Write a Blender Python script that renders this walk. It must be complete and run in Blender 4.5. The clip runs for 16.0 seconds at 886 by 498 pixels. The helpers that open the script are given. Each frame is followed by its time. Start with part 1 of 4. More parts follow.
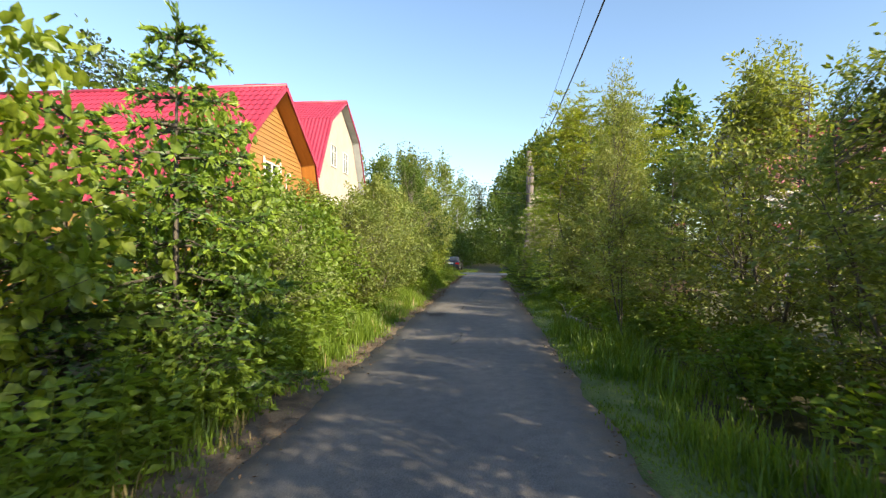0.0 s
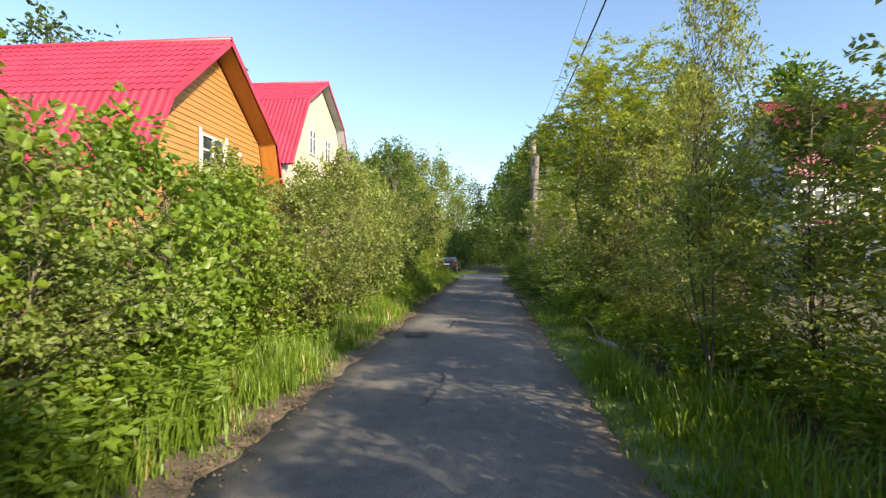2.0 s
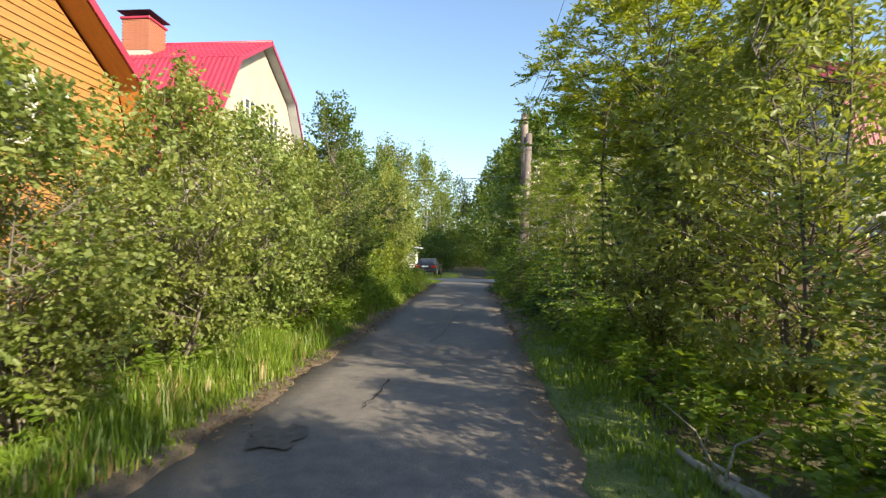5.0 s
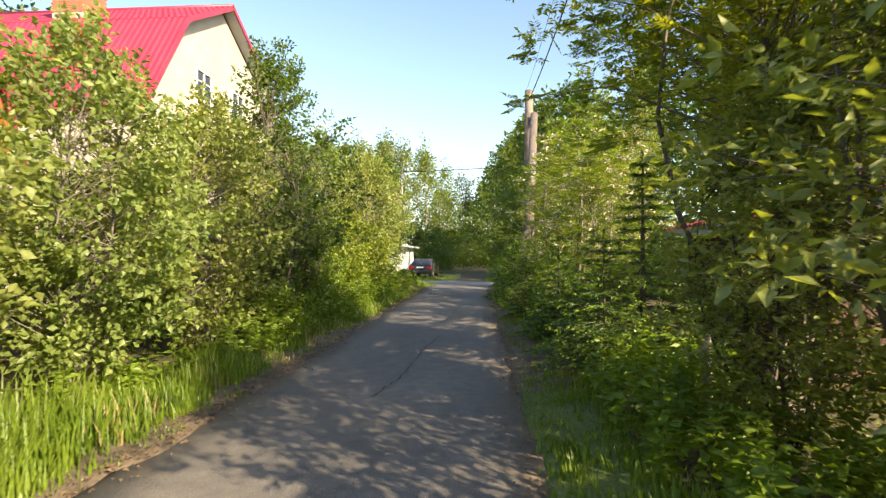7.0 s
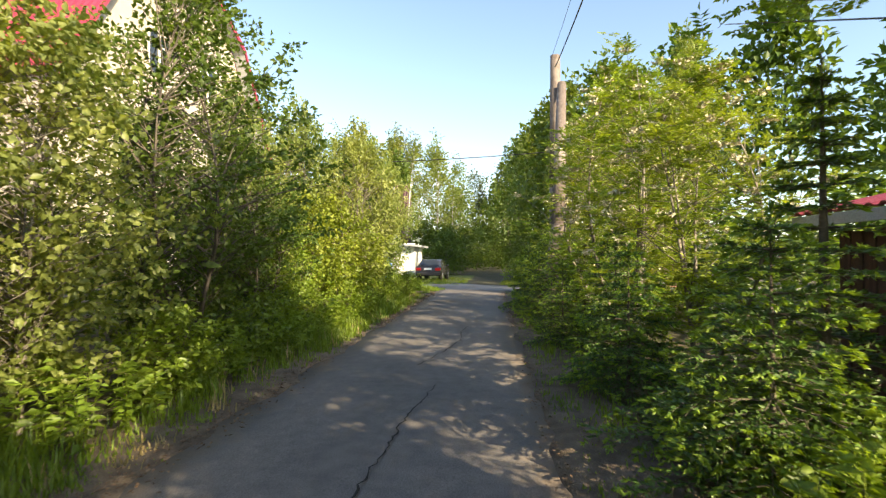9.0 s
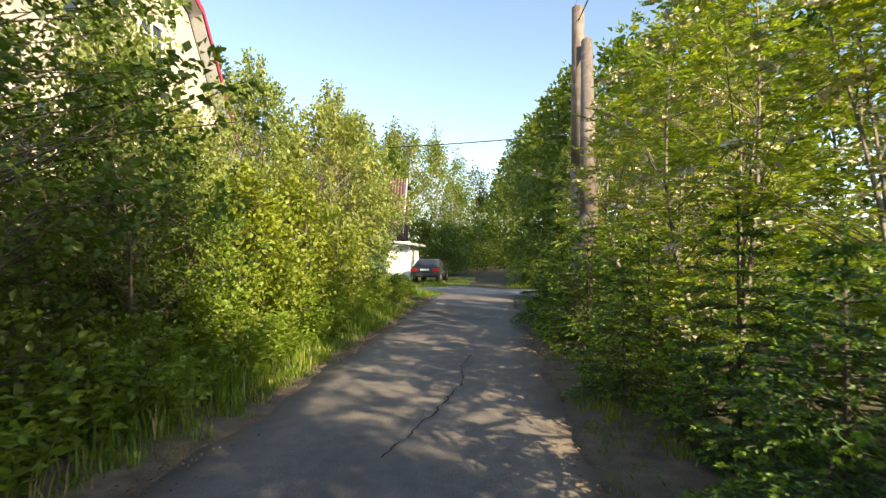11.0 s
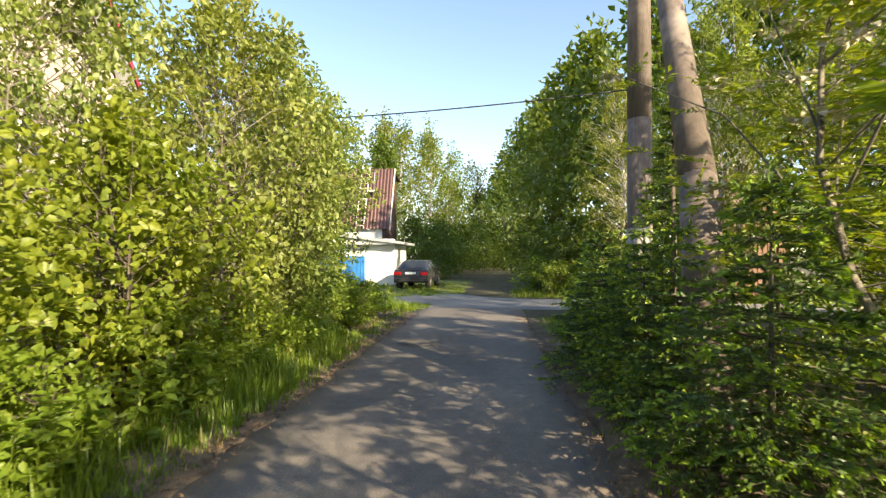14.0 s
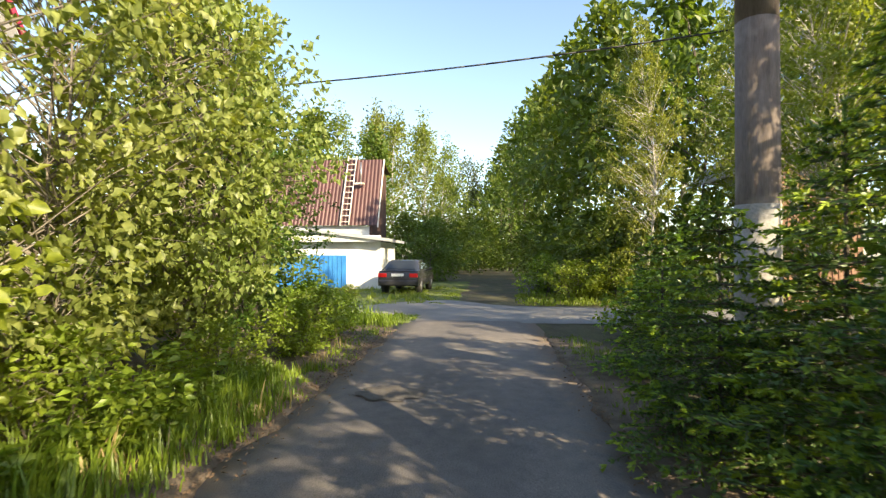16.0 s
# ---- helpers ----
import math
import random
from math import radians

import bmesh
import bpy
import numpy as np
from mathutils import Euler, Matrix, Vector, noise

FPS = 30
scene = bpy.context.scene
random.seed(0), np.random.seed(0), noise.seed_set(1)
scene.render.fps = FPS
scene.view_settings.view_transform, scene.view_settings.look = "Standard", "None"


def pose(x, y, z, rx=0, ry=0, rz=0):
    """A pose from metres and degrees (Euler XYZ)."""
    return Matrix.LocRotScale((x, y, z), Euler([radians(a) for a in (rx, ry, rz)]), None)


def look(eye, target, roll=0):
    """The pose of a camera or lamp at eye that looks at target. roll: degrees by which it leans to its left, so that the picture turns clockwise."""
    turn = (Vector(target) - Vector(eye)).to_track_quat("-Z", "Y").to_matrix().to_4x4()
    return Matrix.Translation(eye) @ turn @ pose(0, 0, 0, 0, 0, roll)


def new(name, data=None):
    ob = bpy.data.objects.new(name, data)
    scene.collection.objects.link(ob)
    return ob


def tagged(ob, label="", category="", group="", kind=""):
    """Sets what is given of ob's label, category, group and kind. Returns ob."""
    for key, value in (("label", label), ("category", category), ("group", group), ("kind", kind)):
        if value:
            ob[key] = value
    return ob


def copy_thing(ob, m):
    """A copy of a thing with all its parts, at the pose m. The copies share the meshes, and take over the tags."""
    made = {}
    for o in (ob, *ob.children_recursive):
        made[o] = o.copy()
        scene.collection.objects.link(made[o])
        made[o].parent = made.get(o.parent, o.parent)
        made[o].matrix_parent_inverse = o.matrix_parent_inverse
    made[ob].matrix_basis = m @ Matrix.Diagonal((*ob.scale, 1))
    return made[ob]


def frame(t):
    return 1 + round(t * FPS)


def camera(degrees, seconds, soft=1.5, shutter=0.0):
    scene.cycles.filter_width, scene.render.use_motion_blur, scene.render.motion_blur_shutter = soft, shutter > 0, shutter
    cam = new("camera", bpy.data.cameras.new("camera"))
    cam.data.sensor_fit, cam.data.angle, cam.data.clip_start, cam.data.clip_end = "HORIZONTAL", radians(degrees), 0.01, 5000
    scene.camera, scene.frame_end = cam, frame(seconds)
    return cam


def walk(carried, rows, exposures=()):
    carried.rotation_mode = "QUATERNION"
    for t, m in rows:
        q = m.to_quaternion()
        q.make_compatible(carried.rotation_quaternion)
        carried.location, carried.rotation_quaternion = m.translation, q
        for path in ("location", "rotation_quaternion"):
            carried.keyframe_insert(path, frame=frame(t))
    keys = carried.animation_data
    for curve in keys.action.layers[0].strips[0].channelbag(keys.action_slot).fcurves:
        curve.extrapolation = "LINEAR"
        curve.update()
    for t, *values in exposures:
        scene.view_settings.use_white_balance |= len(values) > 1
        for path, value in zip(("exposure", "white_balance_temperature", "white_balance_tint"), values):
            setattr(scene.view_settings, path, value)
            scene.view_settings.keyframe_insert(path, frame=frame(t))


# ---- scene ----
cam = camera(82, 16.0, soft=1.3, shutter=0.25)
PATH = [
    (0, pose(0.000, 0.000, 1.629, 90.67, -0.00, 4.92)),
    (0.5, pose(0.001, 0.936, 1.613, 90.67, -0.00, 4.96)),
    (1, pose(0.007, 1.876, 1.595, 90.68, -0.00, 4.94)),
    (1.5, pose(0.015, 2.826, 1.579, 90.73, -0.00, 5.14)),
    (2, pose(0.038, 3.782, 1.573, 90.76, -0.00, 4.88)),
    (2.5, pose(0.061, 4.737, 1.575, 90.76, -0.00, 4.96)),
    (3, pose(0.111, 5.677, 1.584, 90.76, -0.00, 4.56)),
    (3.5, pose(0.169, 6.615, 1.602, 90.88, -0.00, 4.04)),
    (4, pose(0.233, 7.551, 1.612, 90.84, -0.00, 3.62)),
    (4.5, pose(0.299, 8.492, 1.606, 90.95, 0.00, 3.55)),
    (5, pose(0.356, 9.416, 1.578, 90.88, 0.00, 3.52)),
    (7.5, pose(0.754, 13.922, 1.588, 90.90, 0.00, 4.33)),
    (8, pose(0.718, 14.857, 1.600, 90.94, 0.00, 4.73)),
    (8.5, pose(0.680, 15.778, 1.599, 90.88, 0.00, 5.20)),
    (9, pose(0.644, 16.690, 1.603, 90.90, 0.00, 5.50)),
    (11.5, pose(0.358, 20.950, 1.606, 90.82, 0.00, 5.54)),
    (12, pose(0.287, 21.874, 1.604, 90.85, 0.00, 5.59)),
    (12.5, pose(0.238, 22.803, 1.599, 90.86, 0.00, 5.28)),
    (13, pose(0.199, 23.720, 1.603, 90.87, 0.00, 5.30)),
    (13.5, pose(0.197, 24.611, 1.605, 90.86, -0.00, 5.12)),
    (14, pose(0.213, 25.497, 1.610, 90.89, -0.00, 5.12)),
    (14.5, pose(0.228, 26.375, 1.612, 90.84, -0.00, 4.73)),
    (15, pose(0.198, 27.268, 1.607, 90.83, -0.00, 4.76)),
    (15.5, pose(0.125, 28.173, 1.591, 90.86, 0.00, 4.50)),
    (16, pose(-0.000, 29.092, 1.564, 90.90, -0.00, 4.59)),
]
walk(cam, PATH, exposures=[(0, 1.07, 6300, 8), (5.0, 1.07, 6300, 8), (7.3, 1.42, 7000, 10), (9.2, 1.4, 7000, 10), (11.3, 1.3, 7000, 10), (16, 1.42, 6900, 10)])

# ---- world, sun ----
SUN_AZ, SUN_EL = (0.77, -0.64), 26.5
world = bpy.data.worlds.new("sky")
scene.world = world
world.use_nodes = True
wn = world.node_tree
bg = wn.nodes["Background"]
sky = wn.nodes.new("ShaderNodeTexSky")
sky.sky_type, sky.sun_disc = "NISHITA", False
sky.sun_elevation = radians(SUN_EL)
sky.sun_rotation = math.atan2(SUN_AZ[0], SUN_AZ[1])
sky.air_density, sky.dust_density, sky.ozone_density = 1.0, 0.8, 1.0
wn.links.new(sky.outputs[0], bg.inputs[0])
bg.inputs[1].default_value = 0.138
sun = new("sun", bpy.data.lights.new("sun", "SUN"))
sun.data.energy, sun.data.angle, sun.data.color = 5.0, radians(0.6), (1.0, 0.85, 0.58)
sd = Vector((SUN_AZ[0], SUN_AZ[1], math.hypot(*SUN_AZ) * math.tan(radians(SUN_EL))))
sun.matrix_world = look(sd * 50, (0, 0, 0))

# ---- materials ----
def material(name, rough=0.8, metal=0.0):
    m = bpy.data.materials.new(name)
    m.use_nodes = True
    nt = m.node_tree
    b = nt.nodes["Principled BSDF"]
    b.inputs["Roughness"].default_value = rough
    b.inputs["Metallic"].default_value = metal
    return m, nt, b


def ramp_noise(nt, scale, stops, detail=4.0, coords="Object", stretch=(1, 1, 1)):
    tc = nt.nodes.new("ShaderNodeTexCoord")
    mp = nt.nodes.new("ShaderNodeMapping")
    mp.inputs["Scale"].default_value = stretch
    nz = nt.nodes.new("ShaderNodeTexNoise")
    nz.inputs["Scale"].default_value = scale
    nz.inputs["Detail"].default_value = detail
    rp = nt.nodes.new("ShaderNodeValToRGB")
    el = rp.color_ramp.elements
    el[0].position, el[0].color = stops[0][0], (*stops[0][1], 1)
    el[1].position, el[1].color = stops[-1][0], (*stops[-1][1], 1)
    for p, c in stops[1:-1]:
        e = el.new(p)
        e.color = (*c, 1)
    nt.links.new(tc.outputs[coords], mp.inputs[0])
    nt.links.new(mp.outputs[0], nz.inputs[0])
    nt.links.new(nz.outputs[0], rp.inputs[0])
    return rp, nz


def mix(nt, a, b, fac, mode="MIX"):
    n = nt.nodes.new("ShaderNodeMix")
    n.data_type, n.blend_type = "RGBA", mode
    if isinstance(fac, float):
        n.inputs[0].default_value = fac
    else:
        nt.links.new(fac, n.inputs[0])
    for s, v in ((n.inputs[6], a), (n.inputs[7], b)):
        if isinstance(v, tuple):
            s.default_value = (*v, 1)
        else:
            nt.links.new(v, s)
    return n.outputs[2]


def bump(nt, b, height, strength, dist=0.01):
    n = nt.nodes.new("ShaderNodeBump")
    n.inputs["Strength"].default_value, n.inputs["Distance"].default_value = strength, dist
    nt.links.new(height, n.inputs["Height"])
    nt.links.new(n.outputs[0], b.inputs["Normal"])


def grained(name, c1, c2, scale=8.0, fine=60.0, rough=0.8, metal=0.0, bumps=0.3, stretch=(1, 1, 1), wear=None, dist=0.01):
    """Two scales of colour change and a fine relief."""
    m, nt, b = material(name, rough, metal)
    r1, n1 = ramp_noise(nt, scale, [(0.3, c1), (0.7, c2)], stretch=stretch)
    r2, n2 = ramp_noise(nt, fine, [(0.3, (0.75, 0.75, 0.75)), (0.7, (1.15, 1.15, 1.15))], stretch=stretch)
    col = mix(nt, r1.outputs[0], r2.outputs[0], 1.0, "MULTIPLY")
    if wear:
        r3, n3 = ramp_noise(nt, scale * 0.35, [(0.52, (0, 0, 0)), (0.66, (1, 1, 1))], detail=8.0)
        col = mix(nt, col, wear, r3.outputs[0])
    nt.links.new(col, b.inputs["Base Color"])
    bump(nt, b, n2.outputs[0], bumps, dist)
    return m


def leaf_material(name, dark, light, trans=0.45, rough=0.45, spread=0.5):
    m, nt, b = material(name, rough)
    info = nt.nodes.new("ShaderNodeObjectInfo")
    r1, n1 = ramp_noise(nt, 1.1, [(0.3, dark), (0.72, light)], detail=3.0)
    r2, n2 = ramp_noise(nt, 23.0, [(0.25, (0.65, 0.7, 0.6)), (0.75, (1.3, 1.25, 1.15))], detail=1.0)
    col = mix(nt, r1.outputs[0], r2.outputs[0], 1.0, "MULTIPLY")
    hsv = nt.nodes.new("ShaderNodeHueSaturation")
    mr = nt.nodes.new("ShaderNodeMapRange")
    mr.inputs["To Min"].default_value, mr.inputs["To Max"].default_value = 0.485, 0.515
    nt.links.new(info.outputs["Random"], mr.inputs[0])
    nt.links.new(mr.outputs[0], hsv.inputs["Hue"])
    nt.links.new(col, hsv.inputs["Color"])
    nt.links.new(hsv.outputs[0], b.inputs["Base Color"])
    tr = nt.nodes.new("ShaderNodeBsdfTranslucent")
    warm = mix(nt, hsv.outputs[0], (1.5, 1.45, 0.45), 1.0, "MULTIPLY")
    nt.links.new(warm, tr.inputs[0])
    ms = nt.nodes.new("ShaderNodeMixShader")
    ms.inputs[0].default_value = trans
    out = nt.nodes["Material Output"]
    nt.links.new(b.outputs[0], ms.inputs[1])
    nt.links.new(tr.outputs[0], ms.inputs[2])
    nt.links.new(ms.outputs[0], out.inputs[0])
    return m


LEAF_WILLOW = leaf_material("willow_leaf", (0.157, 0.207, 0.058), (0.314, 0.349, 0.117))
LEAF_ALDER = leaf_material("alder_leaf", (0.061, 0.117, 0.023), (0.122, 0.195, 0.037))
LEAF_MAPLE = leaf_material("maple_leaf", (0.140, 0.209, 0.029), (0.281, 0.336, 0.047))
LEAF_ROWAN = leaf_material("rowan_leaf", (0.165, 0.238, 0.035), (0.330, 0.372, 0.053))
LEAF_BIRCH = leaf_material("birch_leaf", (0.140, 0.183, 0.039), (0.254, 0.293, 0.068))
LEAF_FOREST = leaf_material("forest_leaf", (0.076, 0.128, 0.029), (0.152, 0.207, 0.044))
LEAF_HERB = leaf_material("herb_leaf", (0.140, 0.207, 0.027), (0.254, 0.329, 0.044))
NEEDLE = leaf_material("spruce_needle", (0.061, 0.123, 0.028), (0.122, 0.203, 0.038), trans=0.1)
NEEDLE_NEW = leaf_material("spruce_new_needle", (0.182, 0.300, 0.036), (0.312, 0.425, 0.060), trans=0.3)
NEEDLE_PINE = leaf_material("pine_needle", (0.05, 0.09, 0.03), (0.1, 0.14, 0.05), trans=0.1)
GRASS = leaf_material("grass_blade", (0.122, 0.195, 0.023), (0.244, 0.312, 0.047), trans=0.4)
STRAW = leaf_material("dry_grass", (0.3, 0.24, 0.12), (0.45, 0.36, 0.18), trans=0.2)
BLOSSOM = grained("rowan_blossom", (0.6, 0.52, 0.36), (0.75, 0.68, 0.5), 20, 90, 0.8)
BARK = grained("bark", (0.08, 0.065, 0.05), (0.17, 0.14, 0.11), 6, 50, 0.9, bumps=0.6)
BARK_GREY = grained("grey_bark", (0.13, 0.11, 0.09), (0.26, 0.23, 0.19), 6, 50, 0.9, bumps=0.5)
BARK_BIRCH = grained("birch_bark", (0.2, 0.18, 0.15), (0.65, 0.6, 0.54), 3, 30, 0.8, stretch=(1, 1, 3))
POLE_WOOD = grained("weathered_pole_wood", (0.128, 0.100, 0.084), (0.200, 0.160, 0.140), 5, 40, 0.9, bumps=0.5, stretch=(3, 3, 0.3), wear=(0.3, 0.25, 0.22))
CONCRETE = grained("old_concrete", (0.28, 0.27, 0.25), (0.4, 0.38, 0.35), 4, 40, 0.9)
DEADWOOD = grained("bleached_deadwood", (0.252, 0.209, 0.158), (0.432, 0.374, 0.302), 5, 40, 0.9, bumps=0.5, stretch=(4, 0.5, 4))
WOOD_ORANGE = grained("varnished_orange_siding", (0.36, 0.17, 0.048), (0.46, 0.24, 0.075), 3, 30, 0.5, stretch=(1, 0.3, 6), bumps=0.2)
SOFFIT = grained("varnished_soffit", (0.38, 0.14, 0.022), (0.46, 0.18, 0.03), 3, 30, 0.5, stretch=(4, 0.3, 1), bumps=0.2)
ROOF_RED = grained("red_metal_roof", (0.35, 0.028, 0.06), (0.42, 0.042, 0.08), 1.2, 40, 0.42, bumps=0.05)
ROOF_MAROON = grained("maroon_metal_roof", (0.19, 0.022, 0.04), (0.25, 0.034, 0.055), 1.2, 40, 0.5, bumps=0.05)
ROOF_BROWN = grained("brown_metal_roof", (0.08, 0.036, 0.034), (0.115, 0.05, 0.048), 1.5, 40, 0.45, bumps=0.05)
PLASTER = grained("cream_plaster", (0.42, 0.37, 0.31), (0.5, 0.45, 0.385), 1.5, 60, 0.9, bumps=0.15)
WHITEWASH = grained("whitewashed_wall", (0.72, 0.71, 0.69), (0.84, 0.83, 0.8), 2, 50, 0.9, wear=(0.6, 0.57, 0.52))
GREYWALL = grained("grey_siding", (0.36, 0.37, 0.39), (0.46, 0.46, 0.48), 2, 50, 0.8)
WHITE = grained("worn_white_paint", (0.66, 0.62, 0.54), (0.82, 0.8, 0.74), 9, 60, 0.6, wear=(0.55, 0.45, 0.33))
BLUE = grained("blue_gate_paint", (0.03, 0.18, 0.5), (0.05, 0.26, 0.62), 2, 40, 0.5)
BRICK = grained("red_brick", (0.357, 0.128, 0.076), (0.476, 0.196, 0.119), 9, 60, 0.9)
MORTAR = grained("mortar", (0.4, 0.36, 0.32), (0.5, 0.46, 0.41), 9, 60, 0.95)
DARKMETAL = grained("dark_sheet_metal", (0.03, 0.025, 0.03), (0.06, 0.05, 0.05), 5, 40, 0.45, metal=0.4)
DARKWOOD = grained("dark_brown_boards", (0.06, 0.03, 0.022), (0.11, 0.055, 0.04), 4, 40, 0.85, stretch=(4, 4, 0.5))
BROWNWOOD = grained("brown_boards", (0.2, 0.11, 0.07), (0.32, 0.19, 0.12), 4, 40, 0.85, stretch=(4, 4, 0.5))
RUBBER = grained("black_rubber", (0.02, 0.02, 0.02), (0.03, 0.03, 0.03), 10, 60, 0.8)
ALLOY = grained("wheel_alloy", (0.4, 0.4, 0.42), (0.5, 0.5, 0.52), 10, 60, 0.35, metal=0.8)
CARPAINT = grained("dark_grey_car_paint", (0.05, 0.05, 0.057), (0.068, 0.066, 0.075), 2, 200, 0.25, metal=0.3, bumps=0.02)
TAIL = grained("red_tail_lamp", (0.4, 0.01, 0.015), (0.5, 0.02, 0.02), 20, 60, 0.2)
PLATE = grained("white_plate", (0.75, 0.75, 0.75), (0.82, 0.82, 0.82), 10, 60, 0.5)
CABLE = grained("black_cable", (0.015, 0.015, 0.017), (0.03, 0.03, 0.03), 10, 60, 0.6)
LITTER = grained("dead_leaves", (0.120, 0.068, 0.038), (0.255, 0.165, 0.098), 14, 60, 0.9)
TARP = grained("dark_blue_tarpaulin", (0.05, 0.05, 0.09), (0.09, 0.09, 0.14), 3, 40, 0.6)


def glass_material():
    m, nt, b = material("window_glass", 0.04)
    b.inputs["Base Color"].default_value = (0.03, 0.035, 0.04, 1)
    b.inputs["Specular IOR Level"].default_value = 0.8
    r, n = ramp_noise(nt, 1.5, [(0.3, (0.5, 0.5, 0.5)), (0.7, (1, 1, 1))])
    bump(nt, b, n.outputs[0], 0.05, 0.02)
    return m


GLASS = glass_material()


def asphalt_material():
    m, nt, b = material("worn_asphalt", 0.85)
    r1, n1 = ramp_noise(nt, 0.55, [(0.3, (0.118, 0.108, 0.104)), (0.5, (0.158, 0.142, 0.135)), (0.72, (0.225, 0.198, 0.178))], detail=6.0, stretch=(1, 0.45, 1))
    r2, n2 = ramp_noise(nt, 90.0, [(0.28, (0.6, 0.6, 0.6)), (0.72, (1.35, 1.33, 1.3))], detail=3.0)
    r3, n3 = ramp_noise(nt, 6.0, [(0.3, (0.82, 0.82, 0.83)), (0.7, (1.15, 1.14, 1.12))], detail=8.0)
    c = mix(nt, r1.outputs[0], r2.outputs[0], 1.0, "MULTIPLY")
    c = mix(nt, c, r3.outputs[0], 1.0, "MULTIPLY")
    tc = nt.nodes.new("ShaderNodeTexCoord")
    sx = nt.nodes.new("ShaderNodeSeparateXYZ")
    nt.links.new(tc.outputs["Object"], sx.inputs[0])
    # brown soil washed on to both edges of the lane
    ab = nt.nodes.new("ShaderNodeMath"); ab.operation = "ADD"; ab.inputs[1].default_value = 0.4
    nt.links.new(sx.outputs[0], ab.inputs[0])
    a2 = nt.nodes.new("ShaderNodeMath"); a2.operation = "ABSOLUTE"
    nt.links.new(ab.outputs[0], a2.inputs[0])
    a3 = nt.nodes.new("ShaderNodeMath"); a3.operation = "ADD"
    nt.links.new(a2.outputs[0], a3.inputs[0])
    off = nt.nodes.new("ShaderNodeMath"); off.operation = "MULTIPLY_ADD"; off.inputs[1].default_value = 1.1; off.inputs[2].default_value = -0.55
    nt.links.new(n3.outputs[0], off.inputs[0]); nt.links.new(off.outputs[0], a3.inputs[1])
    er = nt.nodes.new("ShaderNodeMapRange")
    er.inputs["From Min"].default_value, er.inputs["From Max"].default_value = 1.2, 1.75
    nt.links.new(a3.outputs[0], er.inputs[0])
    c = mix(nt, c, (0.17, 0.125, 0.09), er.outputs[0])
    nt.links.new(c, b.inputs["Base Color"])
    bump(nt, b, n2.outputs[0], 0.5, 0.008)
    return m


ASPHALT = asphalt_material()
SOIL = grained("soil_and_moss", (0.055, 0.05, 0.025), (0.11, 0.1, 0.045), 1.6, 30, 0.95, bumps=0.8, wear=(0.12, 0.085, 0.055), dist=0.03)
DIRT = grained("brown_earth_and_litter", (0.09, 0.065, 0.045), (0.2, 0.15, 0.105), 5, 60, 0.95, bumps=0.8, dist=0.03)
GRAVEL = grained("pale_dusty_road", (0.18, 0.172, 0.168), (0.27, 0.255, 0.245), 0.8, 60, 0.9, bumps=0.5)
LAWN = grained("short_grass_ground", (0.09, 0.13, 0.03), (0.17, 0.2, 0.05), 1.6, 50, 0.95, bumps=0.8, dist=0.03)
GRIT = grained("dark_wet_grit", (0.075, 0.066, 0.06), (0.14, 0.125, 0.11), 12, 90, 0.9, bumps=0.8)
CRACK = grained("dark_crack", (0.012, 0.011, 0.011), (0.03, 0.027, 0.025), 30, 90, 0.95)

# ---- mesh helpers ----
def mesh_ob(name, verts, faces, mat, parent=None, smooth=False):
    me = bpy.data.meshes.new(name)
    me.from_pydata([tuple(v) for v in verts], [], faces)
    me.materials.append(mat)
    if smooth:
        me.shade_smooth()
    me.update()
    ob = new(name, me)
    if parent:
        ob.parent = parent
    return ob


def array_mesh(name, verts, tris, mat, parent=None):
    """A mesh from numpy arrays of corners and triangles."""
    me = bpy.data.meshes.new(name)
    nv, nf = len(verts), len(tris)
    me.vertices.add(nv)
    me.vertices.foreach_set("co", np.asarray(verts, np.float32).ravel())
    me.loops.add(nf * 3)
    me.loops.foreach_set("vertex_index", np.asarray(tris, np.int32).ravel())
    me.polygons.add(nf)
    me.polygons.foreach_set("loop_start", np.arange(0, nf * 3, 3, dtype=np.int32))
    me.materials.append(mat)
    me.update(calc_edges=True)
    ob = new(name, me)
    if parent:
        ob.parent = parent
    return ob


def boxes(name, items, mat, parent=None, bevel=0.0, joined=False):
    """Boxes, each (centre, size, turn about z in degrees): an object each, or one joined mesh."""
    if len(items) > 1 and not joined:
        return [boxes(name, [it], mat, parent, bevel) for it in items]
    bm = bmesh.new()
    for it in items:
        c, s = it[0], it[1]
        rot = it[2] if len(it) > 2 else 0
        g = bmesh.ops.create_cube(bm, size=1.0, matrix=pose(*c, 0, 0, rot) @ Matrix.Diagonal((*s, 1)))
    if bevel:
        bmesh.ops.bevel(bm, geom=list(bm.edges), offset=bevel, segments=1, affect="EDGES", clamp_overlap=True)
    me = bpy.data.meshes.new(name)
    bm.to_mesh(me)
    bm.free()
    me.materials.append(mat)
    ob = new(name, me)
    if parent:
        ob.parent = parent
    return ob


